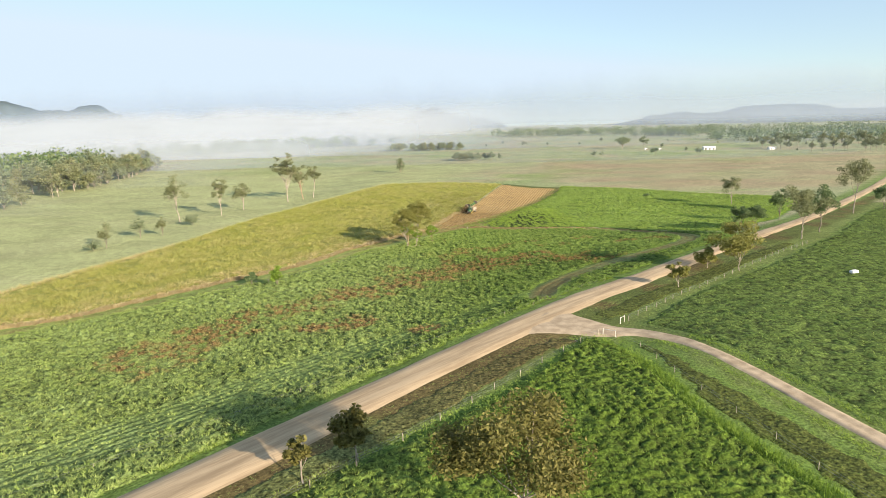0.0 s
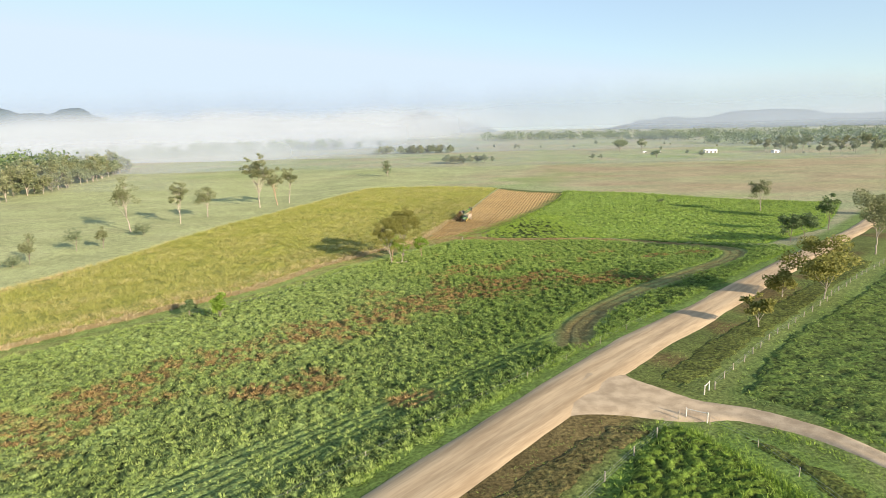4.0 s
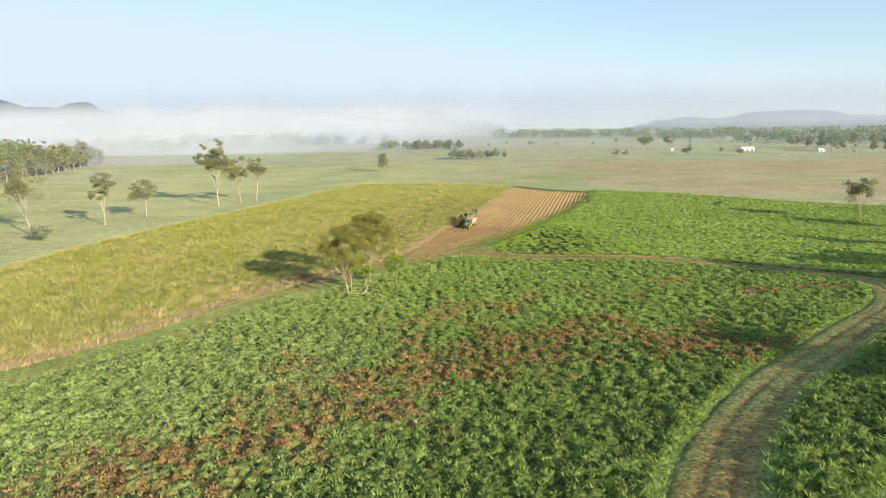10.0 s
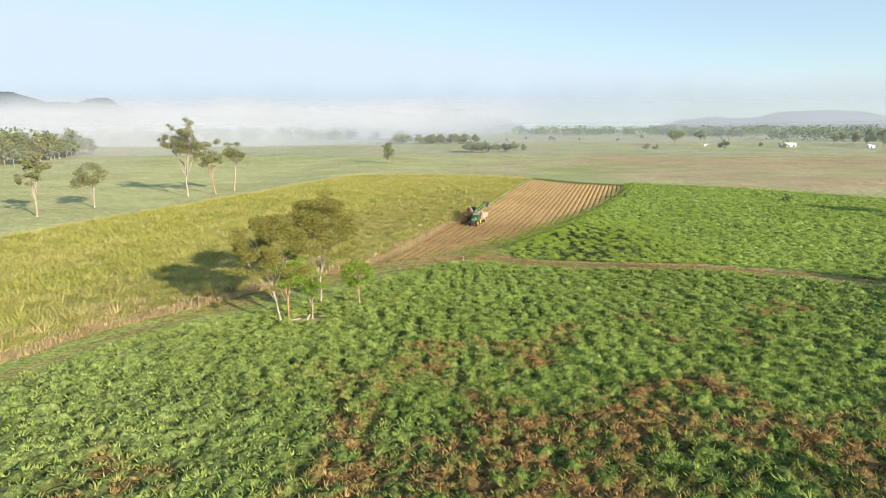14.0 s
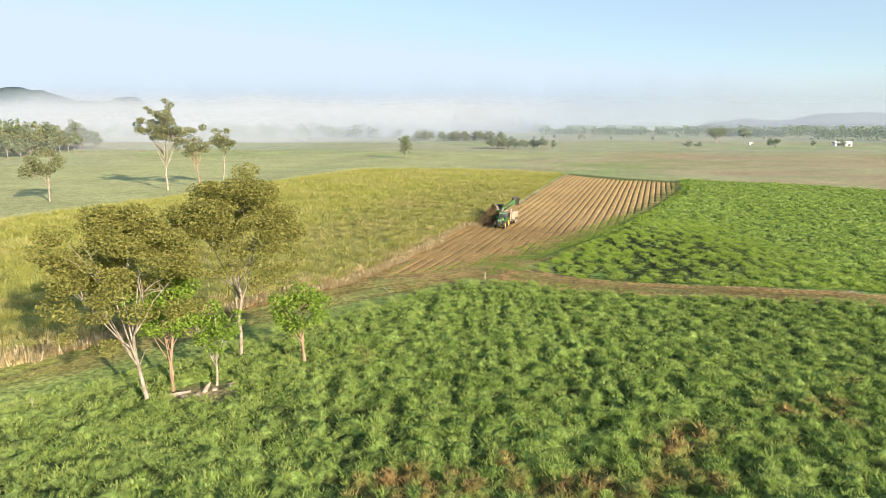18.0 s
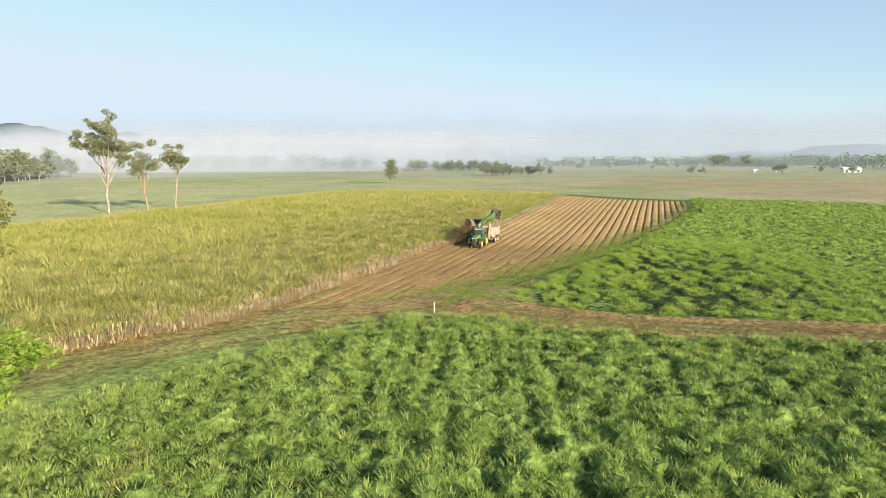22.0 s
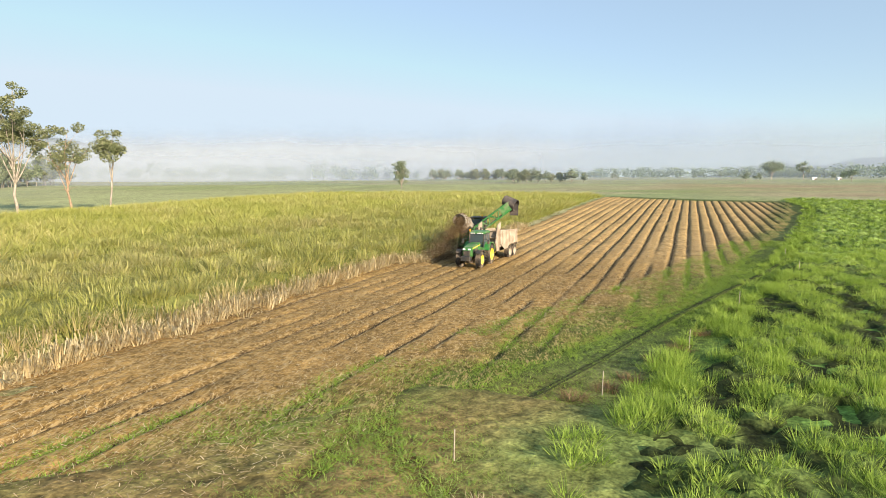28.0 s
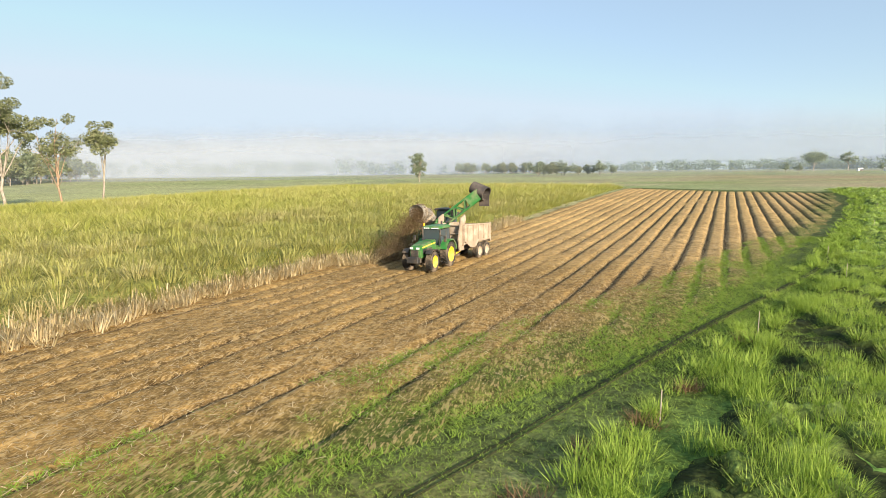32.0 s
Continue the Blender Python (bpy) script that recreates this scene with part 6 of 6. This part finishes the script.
    vs = box(bm, (0, 0, 0), (0.8, L, 0.06), 0.0)
    bmesh.ops.transform(bm, matrix=Matrix.Translation((A + B) / 2 + up * 0.12) @ mat, verts=vs)
    part("elevator_floor", fixn(bm), M_BLACK, t)
    for k in range(12):
        bm = bmesh.new()
        vs = box(bm, (0, 0, 0), (0.74, 0.05, 0.14), 0.0)
        bmesh.ops.transform(bm, matrix=Matrix.Translation(A.lerp(B, (k + .5) / 12) + up * 0.22) @ mat, verts=vs)
        part("elevator_slat", fixn(bm), M_BLACK, t)
    for sd in (-0.45, 0.45):
        bm = bmesh.new()
        vs = box(bm, (0, 0, 0), (0.05, 1.3, 0.85), 0.01)
        bmesh.ops.transform(bm, matrix=Matrix.Translation(B - d * 0.45 + side * sd * 1.15 + up * 0.4) @ mat, verts=vs)
        part("elevator_head", fixn(bm), M_GREEN, t)
    C = B + d * 0.25 + up * 0.62
    ax = Vector((1.0, -0.2, -0.42)).normalized()
    bm = lathe([(-0.7, 0.02), (-0.7, 0.52), (0.75, 0.60), (0.75, 0.54), (-0.62, 0.46), (-0.62, 0.02)], 22)
    bmesh.ops.transform(bm, matrix=Matrix.Translation(C) @ ax.to_track_quat('X', 'Z').to_matrix().to_4x4(), verts=bm.verts[:])
    part("secondary_hood", fixn(bm), M_RUBBERHOOD, t, "dark dusty secondary extractor hood")
    bm = bmesh.new()
    vs = box(bm, (0, 0, 0), (0.9, 0.06, 1.0), 0.02)
    bmesh.ops.transform(bm, matrix=Matrix.Translation(B + d * 0.3 - Vector((0, 0, 0.35))), verts=vs)
    part("bin_flap", fixn(bm), M_RUBBERHOOD, t)
    bm = bmesh.new()
    tube(bm, (0.3, -2.3, 3.0), A.lerp(B, .55) + up * .62, 0.05)
    part("elevator_ram", fixn(bm), M_BLACK, t)
    return t


M_CANE_LOAD = noisy("cane_billets", (0.25, 0.16, 0.08), (0.5, 0.36, 0.2), 5, 0.95, bump=1.0, fine=25, bump_d=0.1)
TX, TY = 14.2, 340.2
tractor(pose(TX, TY, gz(TX, TY) + 0.02, 0, 0, 165.1))
haulout(pose(TX, TY, gz(TX, TY) + 0.02, 0, 0, 160.5))
HX, HY = 13.2, 347.3
harvester(pose(HX, HY, gz(HX, HY) + 0.02, 0, 0, -14.9))


def trash_spray():
    """Leaf trash blown from the harvester's fan and falling behind it."""
    r = np.random.default_rng(5)
    n = 15000
    t = r.uniform(0, 1, n) ** 0.8
    hood = np.array((HX, HY)) - np.array((ROW_D.x, ROW_D.y)) * 3.4
    out = -np.array((ROW_D.x, ROW_D.y)) * 2.6 + np.array((-0.966, 0.257)) * 1.6
    sp = 0.35 + 1.25 * t
    x = hood[0] + out[0] * t + r.normal(0, 1, n) * sp * 0.75
    y = hood[1] + out[1] * t + r.normal(0, 1, n) * sp * 0.75
    z = ground_z(x, y) + np.maximum(0.02, 3.9 - 3.9 * t ** 1.5 + r.normal(0, 0.35, n))
    p = np.c_[x, y, z]
    a = r.normal(0, 1, (n, 3))
    a /= np.linalg.norm(a, axis=1)[:, None]
    b = np.cross(a, r.normal(0, 1, (n, 3)))
    b /= np.linalg.norm(b, axis=1)[:, None]
    L = r.uniform(0.02, 0.10, n)[:, None]
    v = np.stack([p - a * L, p + b * 0.02, p + a * L, p - b * 0.02], 1).reshape(-1, 3)
    tagged(new("cane_trash_spray", mesh_arrays("cane_trash_spray", v, np.arange(4 * n).reshape(-1, 4), M_CHAFF)), "brown leaf trash blown out behind the harvester", "trash", kind="stuff")


trash_spray()


# ---- fences, posts, buildings, odds and ends ----
def fence(name, line, step, h, r, mat, label, wires=(0.35, 0.7, 1.0), jitter=0.3):
    R = random.Random(len(line) + int(line[0][0]))
    pts = [Vector(p) for p in line]
    t = thing(name, label, "fence", pose(pts[0].x, pts[0].y, 0))
    base = pts[0]
    posts = []
    for a, b in zip(pts[:-1], pts[1:]):
        k = max(1, round((b - a).length / step))
        posts += [a.lerp(b, i / k) for i in range(k)]
    posts.append(pts[-1])
    for p in posts:
        q = p + Vector((R.uniform(-1, 1), R.uniform(-1, 1))) * jitter
        bm = bmesh.new()
        z = gz(q.x, q.y)
        hh = h * R.uniform(0.9, 1.1)
        tube(bm, (q.x - base.x, q.y - base.y, z - 0.3), (q.x - base.x + R.uniform(-.05, .05), q.y - base.y + R.uniform(-.05, .05), z + hh), r, r * 0.9, 7)
        part("post", fixn(bm), mat, t)
    for w in wires:
        bm = bmesh.new()
        for a, b in zip(posts[:-1], posts[1:]):
            tube(bm, (a.x - base.x, a.y - base.y, gz(a.x, a.y) + w * h), (b.x - base.x, b.y - base.y, gz(b.x, b.y) + w * h), 0.012, seg=4)
        part("wire", fixn(bm), M_WIRE, t)
    return t


fence("fence", [(-35.6, 45.7), (-16.8, 65.7), (-6.3, 76.1), (3.2, 86.8), (11.6, 96.1), (21, 106.3), (29.3, 114.6)], 6, 1.15, 0.08, M_POSTW, "weathered wooden post and wire fence beside the road")
fence("fence", [(37.9, 123.9), (56.6, 144.1), (81.8, 167.9), (93.3, 178.8), (122.6, 205.7)], 5, 1.15, 0.08, M_POSTW, "weathered wooden post and wire fence along the road")
fence("fence", [(-63.4, 60.8), (-24.8, 96.1), (-2, 117.7), (19.8, 137.1), (42.2, 160.7)], 11, 1.0, 0.05, M_POSTW, "thin post and wire fence along the field's edge", (0.6, 1))
fence("fence", [(32.4, 112.9), (35, 106.1), (36.2, 92.3), (39.1, 78.2), (42.2, 64.2), (46.3, 48.3)], 9, 1.05, 0.05, M_POSTW, "thin post and wire fence along the lane", (0.6, 1))
fence("fence", [(-24.2, 244), (-46.3, 205.8), (-70.5, 184.1)], 14, 1.1, 0.06, M_POSTW, "sparse posts of an old headland fence", (0.9,))


def gate_frame(a, b):
    t = thing("fence_strainer", "pale timber fence strainer with a top rail", "fence post", pose(a[0], a[1], gz(*a)))
    dx, dy = b[0] - a[0], b[1] - a[1]
    dz = gz(*b) - gz(*a)
    for p in ((0, 0, 0), (dx, dy, dz)):
        bm = bmesh.new()
        tube(bm, (p[0], p[1], p[2] - 0.3), (p[0], p[1], p[2] + 1.35), 0.09, 0.08, 9)
        part("post", fixn(bm), M_PALEWOOD, t)
    bm = bmesh.new()
    tube(bm, (0, 0, 1.2), (dx, dy, dz + 1.2), 0.06, seg=8)
    part("rail", fixn(bm), M_PALEWOOD, t)


gate_frame((35.7, 121.8), (37, 123.3))
gate_frame((30.4, 115), (32.4, 113.4))


def picket(name, x, y, h, r, mat, label, lean=(0, 0)):
    bm = bmesh.new()
    tube(bm, (0, 0, -0.3), (lean[0] * h, lean[1] * h, h), r, r * 0.9, 8)
    box(bm, (lean[0] * h, lean[1] * h, h), (r * 1.3, r * 1.3, r * 0.8), 0.004)
    me = bpy.data.meshes.new(name)
    fixn(bm).to_mesh(me)
    bm.free()
    me.materials.append(mat)
    ob = tagged(new(name, me), label, "post")
    ob.location = (x, y, gz(x, y))


picket("marker_post", 10.4, 289.2, 1.12, 0.06, M_PALEWOOD, "pale split timber post at the track corner")
for x, y in ((26, 311), (32, 322), (42, 337), (44.5, 346), (58, 368), (70, 393), (86, 440), (16, 298), (21, 304)):
    picket("fence_picket", x, y, 1.0, 0.022, M_POSTW, "thin grey electric fence post in tall grass", (0.03, -0.02))
R_ = random.Random(5)
for x, y in ((21.2, 304.6), (22.4, 305.8), (24, 308.6), (25.6, 310.8), (27.4, 313.6), (31, 320.5), (20, 303.4)):
    p_ = [(x + R_.uniform(-.35, .35), y + R_.uniform(-.35, .35)) for k in range(9)]
    a_ = np.array(p_)
    me_ = blades("dead_tussock", a_[:, 0], a_[:, 1], ground_z(a_[:, 0], a_[:, 1]) + 0.1, 16, np.full(9, 0.45), np.full(9, 0.5), 0.025, M_DEAD, lean=0.6)
    tagged(new("dead_tussock", me_), "brown dead grass tussock in green grass", "grass", "dead tussocks")
picket("yellow_picket", 19, 291, 0.95, 0.022, M_YELLOW, "leaning yellow plastic fence post", (0.2, 0.05))
picket("yellow_picket", 17, 287.2, 0.7, 0.022, M_YELLOW, "short yellow plastic fence post", (-0.1, 0))


def dead_branch(x, y, tip, r, label, name="dead_branch"):
    R = random.Random(int(x * 7 + y))
    vs, fs = [], []
    T = Vector(tip)
    pts = [Vector((0, 0, -0.1))] + [T * k + Vector((R.uniform(-.08, .08), R.uniform(-.08, .08), R.uniform(0, .1))) * T.length * 0.3 for k in (.33, .66)] + [T]
    limb(vs, fs, pts, r, r * 0.35, 7)
    for k in range(3):
        a = pts[1].lerp(pts[3], R.random())
        limb(vs, fs, [a, a + Vector((R.uniform(-1, 1), R.uniform(-1, 1), R.uniform(0, 1))) * T.length * 0.12], r * 0.4, r * 0.15, 5)
    ob = tagged(new(name, mesh_arrays(name, [tuple(v) for v in vs], fs, M_POSTW, smooth=True)), label, "branch")
    ob.location = (x, y, gz(x, y))


dead_branch(0.5, 273.2, (-2.6, 1.6, 2.6), 0.045, "bare pale branch leaning out of the grass")
dead_branch(-5.0, 267.6, (0.3, 0.2, 0.7), 0.13, "short bleached forked stump in the grass", "stump")
dead_branch(-5.6, 266.8, (1.8, -0.2, 0.15), 0.08, "bleached fallen branch on the grass")
dead_branch(-16, 246.2, (2.6, 1.4, 0.35), 0.28, "hollow fallen grey log beneath the trees", "fallen_log")
dead_branch(-12.6, 248.2, (0.5, 0.2, 0.8), 0.26, "splintered grey stump beneath the trees", "stump")
dead_branch(-11.6, 249.8, (1.8, 0.8, 0.2), 0.12, "pale fallen branch beneath the trees")
dead_branch(-4.9, 254.0, (1.9, 0.3, 0.1), 0.18, "tan root log at a tree's foot", "fallen_log")
dead_branch(8.0, 284.4, (-0.5, 0.4, 1.4), 0.03, "thin dark stick standing in grass")
for x, y in ((-13.8, 247.2), (-12.9, 247.5), (-11.9, 248.6), (-10.9, 249.4)):
    bm = bmesh.new()
    bmesh.ops.create_icosphere(bm, subdivisions=2, radius=0.28)
    for v in bm.verts:
        v.co = v.co * (1 + 0.35 * (noise.noise(v.co * 4 + Vector((x, y, 0))))) * 1.0
        v.co.z *= 0.6
    ob = part("rock", fixn(bm), M_POSTW)
    tagged(ob, "pale rock lying in bare dirt under the trees", "rock", "rocks under the trees")
    ob.location = (x, y, gz(x, y) + 0.08)


def shed(x, y, L, W, H, rz, label, name="shed"):
    t = thing(name, label, "building", pose(x, y, gz(x, y), 0, 0, rz))
    for sx, sy, px, py in ((L, 0.2, 0, -W / 2), (L, 0.2, 0, W / 2), (0.2, W - 0.4, -L / 2 + 0.1, 0), (0.2, W - 0.4, L / 2 - 0.1, 0)):
        part("wall", bmbox((px, py, H / 2), (sx, sy, H), bevel=0.02), M_WHITE, t)
    bm = bmesh.new()
    va = prism(bm, [(-W / 2 - 0.5, H), (0, H + W * 0.18), (W / 2 + 0.5, H), (W / 2 + 0.5, H + 0.15), (0, H + W * 0.18 + 0.15), (-W / 2 - 0.5, H + 0.15)], -L / 2 - 0.4, L / 2 + 0.4)
    part("roof", fixn(bm), M_WHITE, t)
    for k in range(max(1, int(L / 5))):
        part("doorway", bmbox((-L / 2 + 2.5 + 5 * k, -W / 2 - 0.1, H * 0.4), (2.2, 0.06, H * 0.7), bevel=0.01), M_BLACK, t, "dark doorway")
    return t


shed(362, 852, 15, 8, 3.2, -8, "long white metal farm shed on the plain")
shed(432, 822, 9, 6, 2.6, 5, "low white farmhouse beside the woodland", "farmhouse")
shed(285, 880, 3.5, 3, 2.0, 0, "small white shed on the plain")
shed(300, 868, 3, 3, 2.0, 12, "small white shed on the plain")


def trough(x, y):
    t = thing("water_trough", "white water trough in the paddock", "trough", pose(x, y, gz(x, y), 0, 0, 20))
    part("tank", bmbox((0, 0, 0.45), (2.2, 1.2, 0.9), bevel=0.12), M_WHITE, t)
    part("lid", bmbox((0, 0, 0.94), (2.0, 1.0, 0.08), bevel=0.03), M_WHITE, t)


trough(110.3, 162.2)
tree("bush", "small dark bush in the bright green field", 127, 386, tree_meshes(59, 2.0, 4.5, 0.2, 0.08, 700, 0.2, M_BARK, M_DARKLEAF, clumps=14), category="bush")
